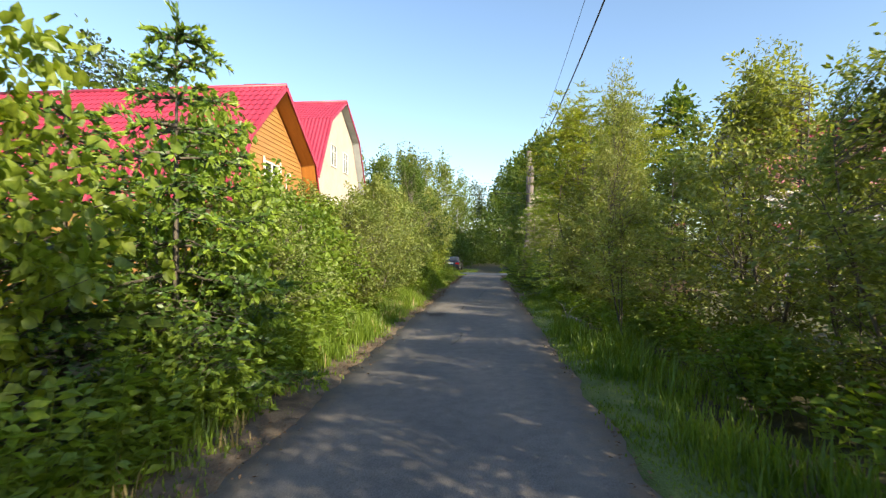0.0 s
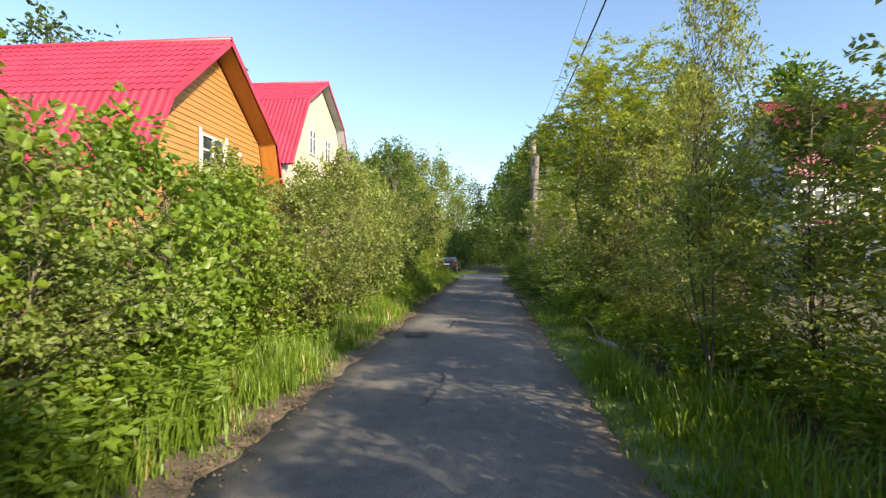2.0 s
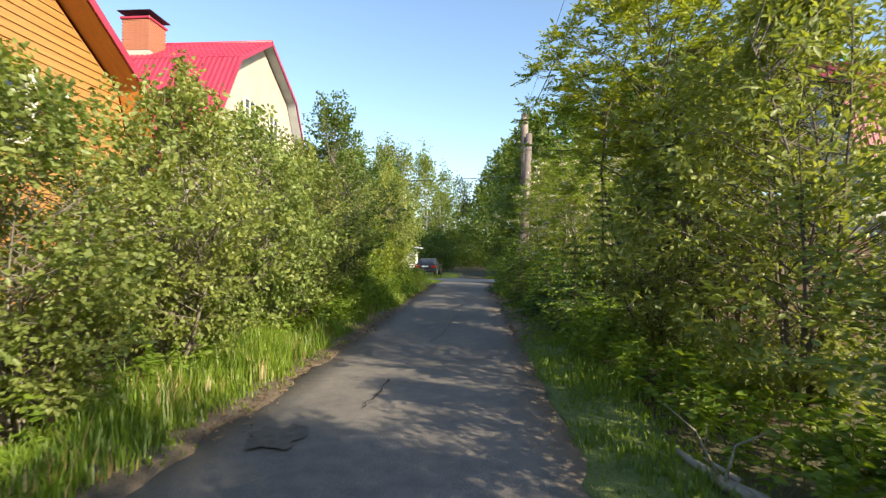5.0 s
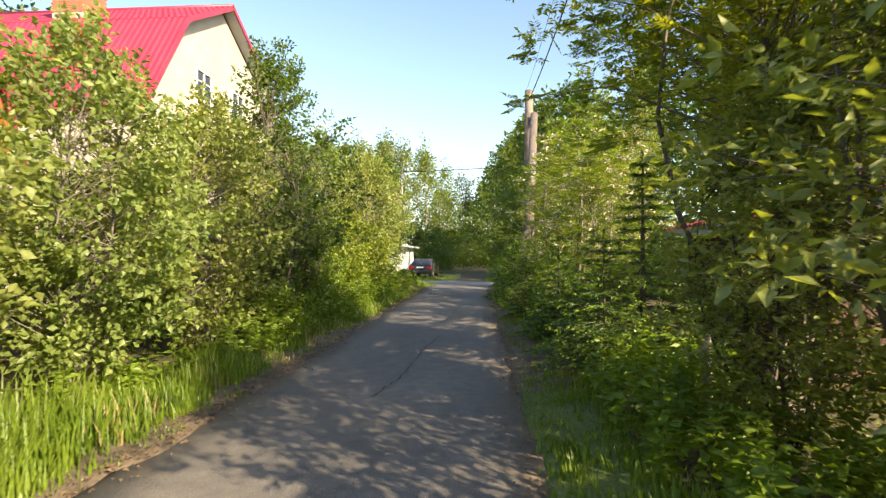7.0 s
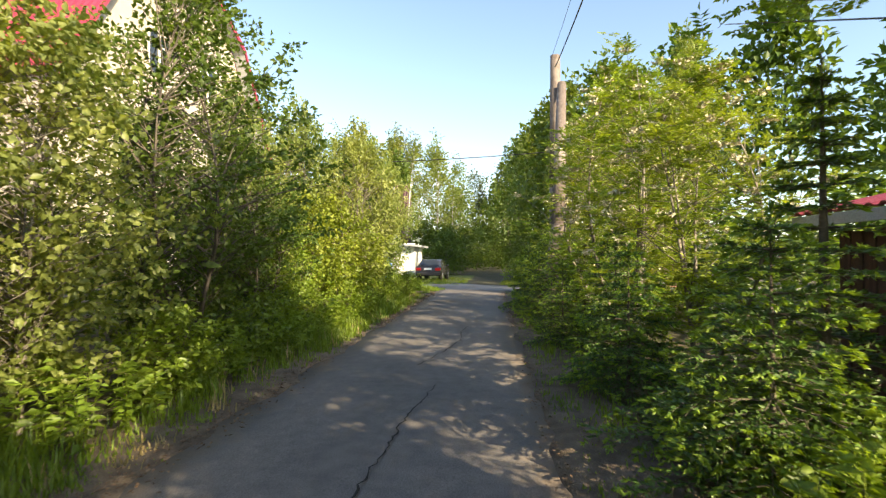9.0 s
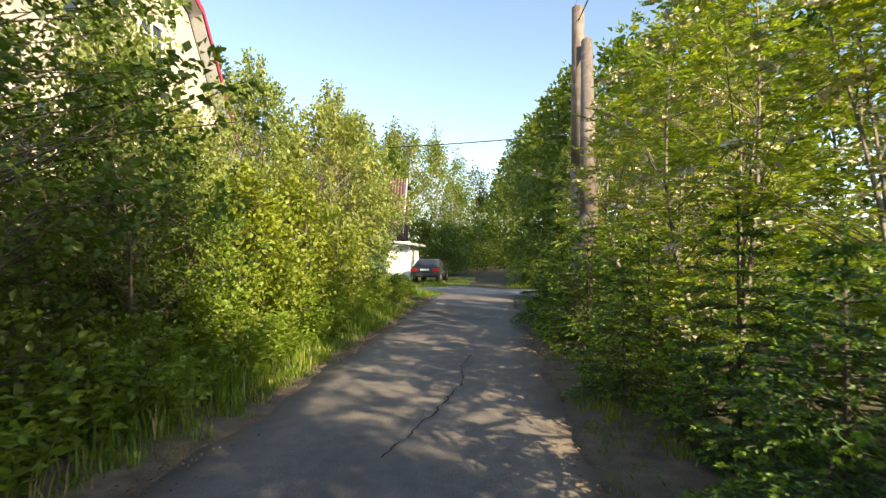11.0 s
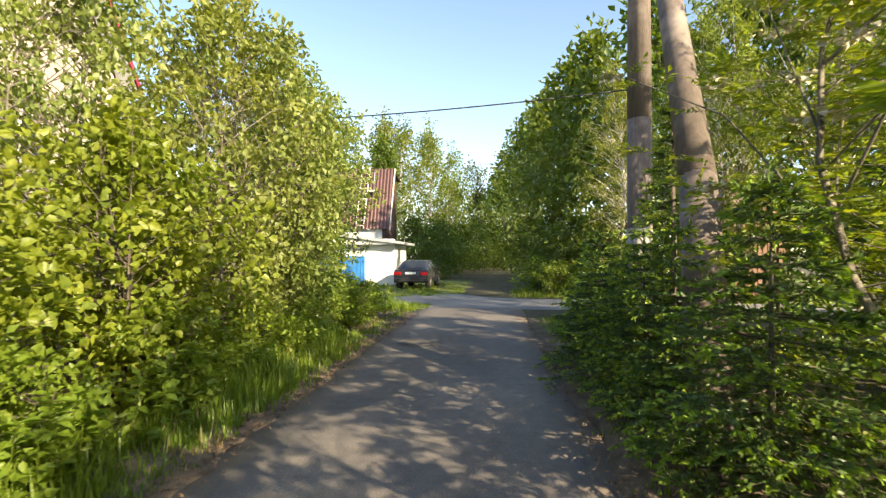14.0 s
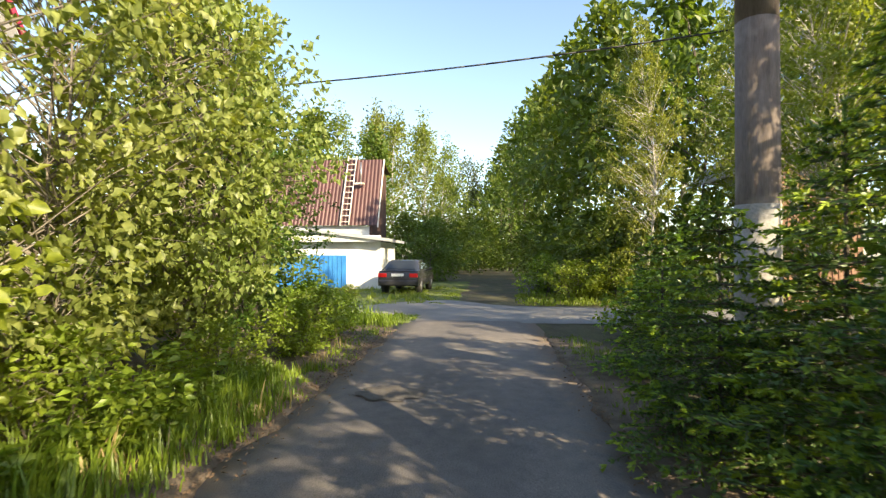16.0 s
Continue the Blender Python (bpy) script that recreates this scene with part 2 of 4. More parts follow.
def tubes(name, segs, mat, parent=None, sides=4):
    """One mesh of tapered tubes: rows of (p0, p1, r0, r1)."""
    p0 = np.array([s[0] for s in segs], float); p1 = np.array([s[1] for s in segs], float)
    r0 = np.array([s[2] for s in segs]); r1 = np.array([s[3] for s in segs])
    d = p1 - p0
    d /= np.linalg.norm(d, axis=1, keepdims=True) + 1e-9
    ref = np.where(np.abs(d[:, 2:3]) > 0.9, [[1.0, 0, 0]], [[0, 0, 1.0]])
    u = np.cross(d, ref); u /= np.linalg.norm(u, axis=1, keepdims=True) + 1e-9
    w = np.cross(d, u)
    n = len(segs)
    V = np.zeros((n, sides * 2, 3))
    for k in range(sides):
        a = 2 * math.pi * k / sides
        o = u * math.cos(a) + w * math.sin(a)
        V[:, k] = p0 + o * r0[:, None]
        V[:, sides + k] = p1 + o * r1[:, None]
    T = []
    for k in range(sides):
        j = (k + 1) % sides
        T += [(k, j, sides + j), (k, sides + j, sides + k)]
    if sides > 4:
        for k in range(1, sides - 1):
            T += [(sides, sides + k, sides + k + 1), (0, k + 1, k)]
    T = np.array(T)[None] + (np.arange(n) * sides * 2)[:, None, None]
    ob = array_mesh(name, V.reshape(-1, 3), T.reshape(-1, 3), mat, parent)
    ob.data.shade_smooth()
    return ob


def leaves(name, P, D, L, W, mat, parent=None, rng=None, fold=0.25, flat=0.6, six=False):
    """Folded diamond leaves at P, pointing along D."""
    rng = rng or np.random.default_rng(1)
    n = len(P)
    D = D / (np.linalg.norm(D, axis=1, keepdims=True) + 1e-9)
    N = rng.normal(size=(n, 3)) * (1 - flat)
    N[:, 2] += flat
    S = np.cross(D, N); S /= np.linalg.norm(S, axis=1, keepdims=True) + 1e-9
    U = np.cross(S, D)
    L = np.asarray(L).reshape(-1, 1) * np.ones((n, 1)); W = np.asarray(W).reshape(-1, 1) * np.ones((n, 1))
    if six:
        V = np.stack([P, P + D * L * 0.28 + S * W * 0.46 + U * W * fold, P + D * L * 0.66 + S * W * 0.36 + U * W * fold * 0.7, P + D * L - U * L * 0.1,
                      P + D * L * 0.66 - S * W * 0.36 + U * W * fold * 0.7, P + D * L * 0.28 - S * W * 0.46 + U * W * fold], 1)
        T = np.array([(0, 1, 2), (0, 2, 3), (0, 3, 4), (0, 4, 5)])[None] + (np.arange(n) * 6)[:, None, None]
        return array_mesh(name, V.reshape(-1, 3), T.reshape(-1, 3), mat, parent)
    V = np.stack([P, P + D * L * 0.45 + S * W * 0.5 + U * W * fold, P + D * L - U * L * 0.08, P + D * L * 0.45 - S * W * 0.5 + U * W * fold], 1)
    T = np.array([(0, 1, 2), (0, 2, 3)])[None] + (np.arange(n) * 4)[:, None, None]
    return array_mesh(name, V.reshape(-1, 3), T.reshape(-1, 3), mat, parent)


def thing(name, label, category, group=""):
    return tagged(new(name), label, category, group)


# ---- plants ----
def broadleaf(name, label, category, seed, h, r, leaf, bark, twigs=210, per=42, L=0.085, W=0.05, low=0.12, stems=4,
              peak=0.55, rise=0.5, droop=0.15, thick=0.035, pinnate=False, group="", flowers=0, spread=0.35, tip=0.12, six=False, bare=1):
    """A many-stemmed shrub or tree: stems, limbs, twigs, and a leaf on each of the twigs' nodes."""
    rng = np.random.default_rng(seed)
    root = thing(name, label, category, group)
    segs, P, D, F = [], [], [], []
    st = []
    for s in range(stems):
        a = 2 * math.pi * (s + rng.random()) / stems
        lean = (r * spread * rng.uniform(0.4, 1)) if stems > 1 else r * 0.08
        top = np.array([math.cos(a) * lean, math.sin(a) * lean, h * rng.uniform(0.8, 1.0)])
        base = np.array([math.cos(a), math.sin(a), 0]) * (0.1 if stems > 1 else 0)
        bend = rng.normal(size=3) * 0.06 * h * np.array([1, 1, 0])
        pts = [base + (top - base) * k / 6 + bend * math.sin(math.pi * k / 6) for k in range(7)]
        rad = thick * rng.uniform(0.7, 1.1)
        for k in range(6):
            segs.append((pts[k], pts[k + 1], rad * (1 - k / 6.6), rad * (1 - (k + 1) / 6.6)))
        st.append(pts)
    ph = rng.uniform(0, 6.28, 6)
    for i in range(twigs):
        pts = st[i % stems]
        u = low + (1.0 - low) * rng.random() ** 0.9
        prof = (min(u - low + 0.18, peak) / peak if u < peak else 1 - (1 - tip) * ((u - peak) / (1 - peak)) ** 1.5)
        a = rng.uniform(0, 2 * math.pi)
        lump = 1 + 0.25 * math.sin(3 * a + ph[0] + 5 * u) + 0.2 * math.sin(5 * a - 9 * u + ph[1])
        rr = r * prof * lump * math.sqrt(rng.uniform(0.2, 1.1))
        end = np.array([math.cos(a) * rr, math.sin(a) * rr, u * h + rng.normal() * 0.05 * h])
        end[2] = max(end[2], 0.12)
        k = min(5.99, max(0.2, (u - rise * rr / h * 0.9) * 6))
        b = pts[int(k)] + (pts[int(k) + 1] - pts[int(k)]) * (k % 1)
        mid = (b + end) / 2 + np.array([0, 0, 0.1 * rr]) + rng.normal(size=3) * 0.05
        d = end - b
        ln = np.linalg.norm(d)
        tw = end + (d / (ln + 1e-6) * 0.25 + np.array([0, 0, 0.12 - droop])) * min(1.0, 0.3 + ln) * (L / 0.085) ** 0.5
        br = 0.003 + 0.0035 * ln * (thick / 0.035) ** 0.5
        if i % bare == 0:
            segs += [(b, mid, br, br * 0.7), (mid, end, br * 0.7, br * 0.3)]
        t = rng.uniform(0.25, 1.0, per)[:, None]
        q = np.where(t < 0.6, mid + (end - mid) * ((t - 0.25) / 0.35), end + (tw - end) * ((t - 0.6) / 0.4))
        if pinnate:
            # each leaf is a rib with paired leaflets
            nr = max(2, per // 9)
            for _ in range(nr):
                o = q[rng.integers(per)]
                dd = rng.normal(size=3) * np.array([1, 1, 0.35]) + d / (ln + 1e-6) * 0.7
                dd /= np.linalg.norm(dd)
                side = np.cross(dd, [0, 0, 1.0]); side /= np.linalg.norm(side) + 1e-9
                Lr = L * 2.6
                segs.append((o, o + dd * Lr - np.array([0, 0, 0.03]), 0.003, 0.001))
                for j in range(5):
                    for sg in (-1, 1):
                        P.append(o + dd * Lr * (0.25 + 0.17 * j) - np.array([0, 0, 0.03]) * j / 5)
                        D.append(dd * 0.5 + side * sg)
                P.append(o + dd * Lr); D.append(dd)
            if flowers and rng.random() < flowers:
                for _ in range(26):
                    F.append(tw + rng.normal(size=3) * np.array([0.06, 0.06, 0.02]))
        else:
            o = rng.normal(size=(per, 3)) * L * 0.55
            P += list(q + o)
            D += list(o * 6 + rng.normal(size=(per, 3)) * 0.5 + d / (ln + 1e-6) * 0.5 - np.array([0, 0, 0.25]))
    tubes("stem", segs, bark, root, 3)
    P, D = np.array(P), np.array(D)
    sc = rng.uniform(0.65, 1.2, len(P))
    tagged(leaves("leaves", P, D, L * sc, W * sc, leaf, root, rng, flat=0.55, six=six), kind="stuff")
    if F:
        F = np.array(F)
        tagged(leaves("flower_cluster", F, rng.normal(size=F.shape), 0.065, 0.065, BLOSSOM, root, rng), "cream blossom clusters", kind="stuff")
    return root


def spruce(label, seed, h, r, whorls=12, bare=0.0, group="young spruces beside the lane", arms=7, taper=0.8):
    """Whorls of drooping branches with side twigs, all set with needles; pale new shoots at the tips."""
    rng = np.random.default_rng(seed)
    root = thing("spruce_tree", label, "spruce", group)
    segs = [((0, 0, 0), (0, 0, h * 0.5), 0.018 * h, 0.011 * h), ((0, 0, h * 0.5), (0, 0, h), 0.011 * h, 0.003)]
    P, D, P2, D2 = [], [], [], []

    def needles(a, b, n, store_p, store_d, lift=0.4):
        t = rng.random((n, 1))
        dirn = (b - a) / (np.linalg.norm(b - a) + 1e-9)
        store_p.append(a + (b - a) * t)
        o = rng.normal(size=(n, 3)); o[:, 2] = np.abs(o[:, 2]) * lift + o[:, 2] * 0.3
        store_d.append(o * 0.75 + dirn * 1.5)

    for wi in range(whorls):
        f = bare + (1 - bare) * (wi + 0.3) / whorls
        z = h * (0.04 + 0.93 * f)
        reach = r * (1 - f) ** taper + 0.08
        for k in range(arms + (1 if f < 0.4 else -1)):
            a = 2 * math.pi * (k + rng.random() * 0.7) / arms + wi
            ln = reach * rng.uniform(0.7, 1.12)
            up = 0.35 * f - 0.12
            pts = [np.array([math.cos(a) * ln * s, math.sin(a) * ln * s, z + ln * (up * s - 0.2 * s * s + 0.14 * s ** 4) + rng.normal() * 0.01]) for s in (0, 0.35, 0.7, 1.0)]
            for s in range(3):
                segs.append((pts[s], pts[s + 1], 0.012 * (1 - s / 3.5), 0.012 * (1 - (s + 1) / 3.5)))
                needles(pts[s], pts[s + 1], int(6 + ln * 18), P, D)
            side = np.array([-math.sin(a), math.cos(a), 0])
            fwd = np.array([math.cos(a), math.sin(a), 0])
            nt_ = max(2, int(ln * 7))
            for j in range(nt_):
                s = 0.25 + 0.75 * (j + rng.random()) / nt_
                i = 0 if s < 0.35 else (1 if s < 0.7 else 2)
                s0, s1 = (0, 0.35, 0.7, 1.0)[i], (0, 0.35, 0.7, 1.0)[i + 1]
                o = pts[i] + (pts[i + 1] - pts[i]) * (s - s0) / (s1 - s0)
                for sg in (-1, 1):
                    tl = ln * 0.45 * (1.15 - s) * rng.uniform(0.6, 1.2) + 0.07
                    e = o + (side * sg * 0.75 + fwd * 0.65) * tl + np.array([0, 0, -0.12 * tl + rng.normal() * 0.02])
                    segs.append((o, e, 0.005, 0.002))
                    needles(o, e, int(5 + tl * 24), P, D)
                    ne = e + (e - o) / tl * rng.uniform(0.03, 0.07) - np.array([0, 0, 0.012])
                    needles(e, ne, 10, P2, D2)
            e = pts[3] + fwd * 0.07
            needles(pts[3], e, 16, P2, D2)
    needles(np.array([0, 0, h * 0.8]), np.array([0, 0, h]), 60, P, D)
    tubes("trunk", segs, BARK, root, 3)
    P, D = np.concatenate(P), np.concatenate(D)
    tagged(leaves("needles", P, D, 0.064, 0.025, NEEDLE, root, rng, fold=0.0, flat=0.2), kind="stuff")
    P2, D2 = np.concatenate(P2), np.concatenate(D2)
    tagged(leaves("new_shoots", P2, D2, 0.06, 0.02, NEEDLE_NEW, root, rng, fold=0.0, flat=0.2), "pale yellow-green new shoots", kind="stuff")
    return root


def forest_tree(seed, h, r, leaf, bark, n=1600, low=0.3, L=0.34, label="tall leafy forest tree", category="tree", name="forest_tree", peak=0.45, tip=0.1):
    return broadleaf(name, label, category, seed, h, r, leaf, bark, twigs=150, per=max(8, n // 150), L=L, W=L * 0.62, low=low, stems=1,
                     peak=peak, rise=0.35, thick=0.011 * h, group="trees of the far wood", tip=tip, bare=3)


def place(ob, spots):
    """The first spot moves the thing itself; the others take copies. Spot: x, y, turn, scale, height scale."""
    poses = [pose(x, y, 0, 0, 0, turn) @ Matrix.Diagonal((s, s, sz, 1)) for x, y, turn, s, sz in spots]
    for m in poses[1:]:
        copy_thing(ob, m)
    ob.matrix_basis = poses[0]


# ---- ground and road ----
def wavy_strip(name, x0, x1, y0, y1, z, mat, step=0.4, seed=3, amp=0.09):
    rng = random.Random(seed)
    V, F = [], []
    n = int((y1 - y0) / step)
    for i in range(n + 1):
        y = y0 + (y1 - y0) * i / n
        a = amp * (noise.noise((x0, y * 0.9, seed)) + 0.5 * noise.noise((x0, y * 3.1, seed)))
        b = amp * (noise.noise((x1, y * 0.9, seed + 5)) + 0.5 * noise.noise((x1, y * 3.1, seed)))
        for k in range(7):
            s = k / 6
            V.append((x0 + a + (x1 + b - x0 - a) * s, y, z + 0.025 * math.sin(math.pi * s) + 0.008 * noise.noise((s * 4, y * 0.7, 1))))
        V.append((x0 + a - 0.02, y, z - 0.1)); V.append((x1 + b + 0.02, y, z - 0.1))
    for i in range(n):
        q, w = i * 9, (i + 1) * 9
        F.append((q + 7, q, w, w + 7))
        for k in range(6):
            F.append((q + k, q + k + 1, w + k + 1, w + k))
        F.append((q + 6, q + 8, w + 8, w + 6))
    return mesh_ob(name, V, F, mat, smooth=True)


def ground():
    V, F, xs = [], [], []
    xs = sorted(set([-600, -150, -60, -30] + [round(-20 + i, 2) for i in range(0, 41, 2)] + [-4, -3, -2.6, -2.2, -1.2, 0.4, 1.4, 1.8, 2.4, 3.2, 4.2] + [30, 60, 150, 600]))
    ys = sorted(set([-600, -150, -60, -30] + [-20 + i for i in range(0, 131, 1)] + [140, 200, 600, 1500]))
    for y in ys:
        for x in xs:
            z = -0.05
            if 1.5 < x < 5 and y < 39:
                z -= 0.22 * math.exp(-((x - 2.9) / 0.7) ** 2)
            if x < -2.5 and y < 39:
                z += 0.06
            if abs(x) < 25 and abs(x + 0.4) > 1.8:
                z += 0.05 * noise.noise((x * 0.7, y * 0.7, 0))
            if y > 39.5 and abs(x) < 60 and y < 100:
                z = -0.012
            V.append((x, y, z))
    w = len(xs)
    for j in range(len(ys) - 1):
        for i in range(w - 1):
            q = j * w + i
            F.append((q, q + 1, q + w + 1, q + w))
    return tagged(mesh_ob("ground", V, F, SOIL, smooth=True), "dark soil with moss and leaf litter", "ground", kind="structure")


ground()
tagged(wavy_strip("road", -2.02, 1.22, -25, 41.5, 0.0, ASPHALT), "narrow worn grey asphalt lane with dusty edges", "road", kind="structure")


def crossroad():
    V, F = [], []
    n = 60
    for i in range(n + 1):
        x = -5 + 45 * i / n
        near = 41.2 + 0.02 * x + (0.0 if x > 3 else 0.0) + 0.15 * noise.noise((x, 0, 3))
        far = 45.3 - 0.05 * min(x, 8) + (2.2 * math.exp(-((x + 1.5) / 1.6) ** 2)) + 0.15 * noise.noise((x, 9, 3))
        if x < -3.5:
            near += (-3.5 - x) * 0.9
            far -= (-3.5 - x) * 0.7
        for k in range(5):
            V.append((x, near + (far - near) * k / 4, 0.006 + 0.015 * math.sin(math.pi * k / 4)))
    for i in range(n):
        for k in range(4):
            q = i * 5 + k
            F.append((q, q + 5, q + 6, q + 1))
    return tagged(mesh_ob("road_crossing", V, F, GRAVEL, smooth=True), "pale dusty crossing lane at the end", "road", kind="structure")


crossroad()
tagged(wavy_strip("track", -0.9, 1.1, 47.0, 95, -0.02, SOIL, 1.0), "brown earth track into the wood", "track", kind="structure")
lawn = tagged(wavy_strip("verge", -9.5, -0.9, 45.4, 62, -0.01, LAWN, 0.8, amp=0.4), "short grass yard beside the garage", "grass", kind="structure")
tagged(wavy_strip("verge", 1.18, 2.1, -5, 19, 0.004, LAWN, 0.2, amp=0.16), "mossy earth verge along the lane", "earth", kind="structure")
tagged(wavy_strip("verge", 1.16, 2.1, 19, 39, 0.004, DIRT, 0.2, amp=0.18), "bare shaded earth verge along the lane", "earth", kind="structure")
tagged(wavy_strip("verge", -3.0, -1.9, -5, 40, 0.006, DIRT, 0.2, amp=0.24), "bare earth verge along the lane", "earth", kind="structure")
tagged(wavy_strip("verge", -4.2, -1.75, 41.0, 42.6, 0.015, LAWN, 0.3, amp=0.2), "grass patch at the corner", "grass", kind="structure")


def crack(pts, width, seed):
    rng = random.Random(seed)
    V, F = [], []
    line = []
    for (x0, y0), (x1, y1) in zip(pts, pts[1:]):
        n = max(2, int(math.hypot(x1 - x0, y1 - y0) / 0.07))
        for i in range(n):
            s = i / n
            line.append((x0 + (x1 - x0) * s + rng.uniform(-0.025, 0.025), y0 + (y1 - y0) * s))
    for x, y in line:
        w = width * rng.uniform(0.25, 1.1)
        V += [(x - w / 2, y, 0.039), (x + w / 2, y, 0.039)]
    for i in range(len(line) - 1):
        F.append((2 * i, 2 * i + 1, 2 * i + 3, 2 * i + 2))
    return tagged(mesh_ob("road_crack", V, F, CRACK), "dark jagged crack in the asphalt", "crack", "cracks in the lane")


crack([(-0.62, 9.0), (-0.5, 9.8), (-0.52, 10.6)], 0.02, 1)
crack([(-0.8, 14.6), (-0.72, 15.2), (-0.74, 15.9)], 0.035, 2)
crack([(-0.45, 18.6), (-0.3, 19.4), (-0.25, 20.3), (-0.2, 21.6), (-0.05, 23.0)], 0.022, 3)
crack([(-0.42, 24.0), (-0.15, 25.2), (0.05, 26.4), (0.0, 27.4), (0.1, 28.3)], 0.026, 4)


def patch(x, y, rx, ry, seed):
    rng = random.Random(seed)
    V = [(x, y, 0.04)]
    n = 22
    for i in range(n):
        a = 2 * math.pi * i / n
        k = rng.uniform(0.55, 1.1)
        V.append((x + math.cos(a) * rx * k, y + math.sin(a) * ry * k, 0.036))
    F = [(0, 1 + i, 1 + (i + 1) % n) for i in range(n)]
    return tagged(mesh_ob("road_pothole", V, F, GRIT), "shallow pothole filled with dark grit", "pothole", "potholes in the lane")


patch(-1.35, 13.7, 0.28, 0.35, 5)
patch(-1.05, 34.8, 0.42, 0.4, 6)


def scatter_litter():
    rng = np.random.default_rng(8)
    n = 5200
    y = rng.uniform(-1, 40, n)
    left = rng.random(n) < 0.75
    x = np.where(left, -1.95 + np.abs(rng.normal(size=n)) * 0.16 - 0.25 * rng.random(n), 1.2 - np.abs(rng.normal(size=n)) * 0.1)
    keep = np.sin(y * 0.9) + np.sin(y * 0.37 + 1) > -0.6
    P = np.stack([x, y, np.full(n, 0.036)], 1)[keep]
    D = rng.normal(size=P.shape) * np.array([1, 1, 0.15])
    ob = leaves("leaf_litter", P, D, rng.uniform(0.02, 0.055, len(P)), rng.uniform(0.015, 0.035, len(P)), LITTER, None, rng, flat=0.85)
    return tagged(ob, "dry brown leaves along the lane's edges", "leaf litter", kind="stuff")


scatter_litter()


# ---- houses ----
def ribbed_slope(name, a, b, c, d, mat, parent, pitch=0.2, depth=0.03, rows=0, lap=0.0):
    """A profiled sheet between the upper edge a-b and the lower edge d-c, ribs running down the slope."""
    a, b, c, d = (Vector(v) for v in (a, b, c, d))
    nrm = (b - a).cross(d - a).normalized()
    if nrm.z < 0:
        nrm = -nrm
    n = max(4, int((b - a).length / pitch) * 4)
    steps = max(1, rows)
    V, F = [], []
    for j in range(steps):
        for e in (0, 1):
            t = (j + e) / steps
            lift = lap * e
            for i in range(n + 1):
                s = i / n
                prof = (0, 1, 1, 0)[i % 4] * depth
                V.append((a + (b - a) * s) * (1 - t) + (d + (c - d) * s) * t + nrm * (prof + lift))
    for j in range(steps * 2 - 1):
        for i in range(n):
            q = j * (n + 1) + i
            F.append((q, q + 1, q + n + 2, q + n + 1))
    ob = mesh_ob(name, V, F, mat, parent)
    sol = ob.modifiers.new("sheet", "SOLIDIFY")
    sol.thickness, sol.offset = 0.02, -1
    return ob


def slab(name, pts, thick, mat, parent):
    """A flat board from a polygon, thickened along its normal."""
    pts = [Vector(p) for p in pts]
    nrm = (pts[1] - pts[0]).cross(pts[-1] - pts[0]).normalized()
    n = len(pts)
    V = pts + [p - nrm * thick for p in pts]
    F = [tuple(range(n)), tuple(range(2 * n - 1, n - 1, -1))] + [(i, i + n, (i + 1) % n + n, (i + 1) % n) for i in range(n)]
    F = [tuple(reversed(f)) if k > 1 else f for k, f in enumerate(F)]
    return mesh_ob(name, V, F, mat, parent)


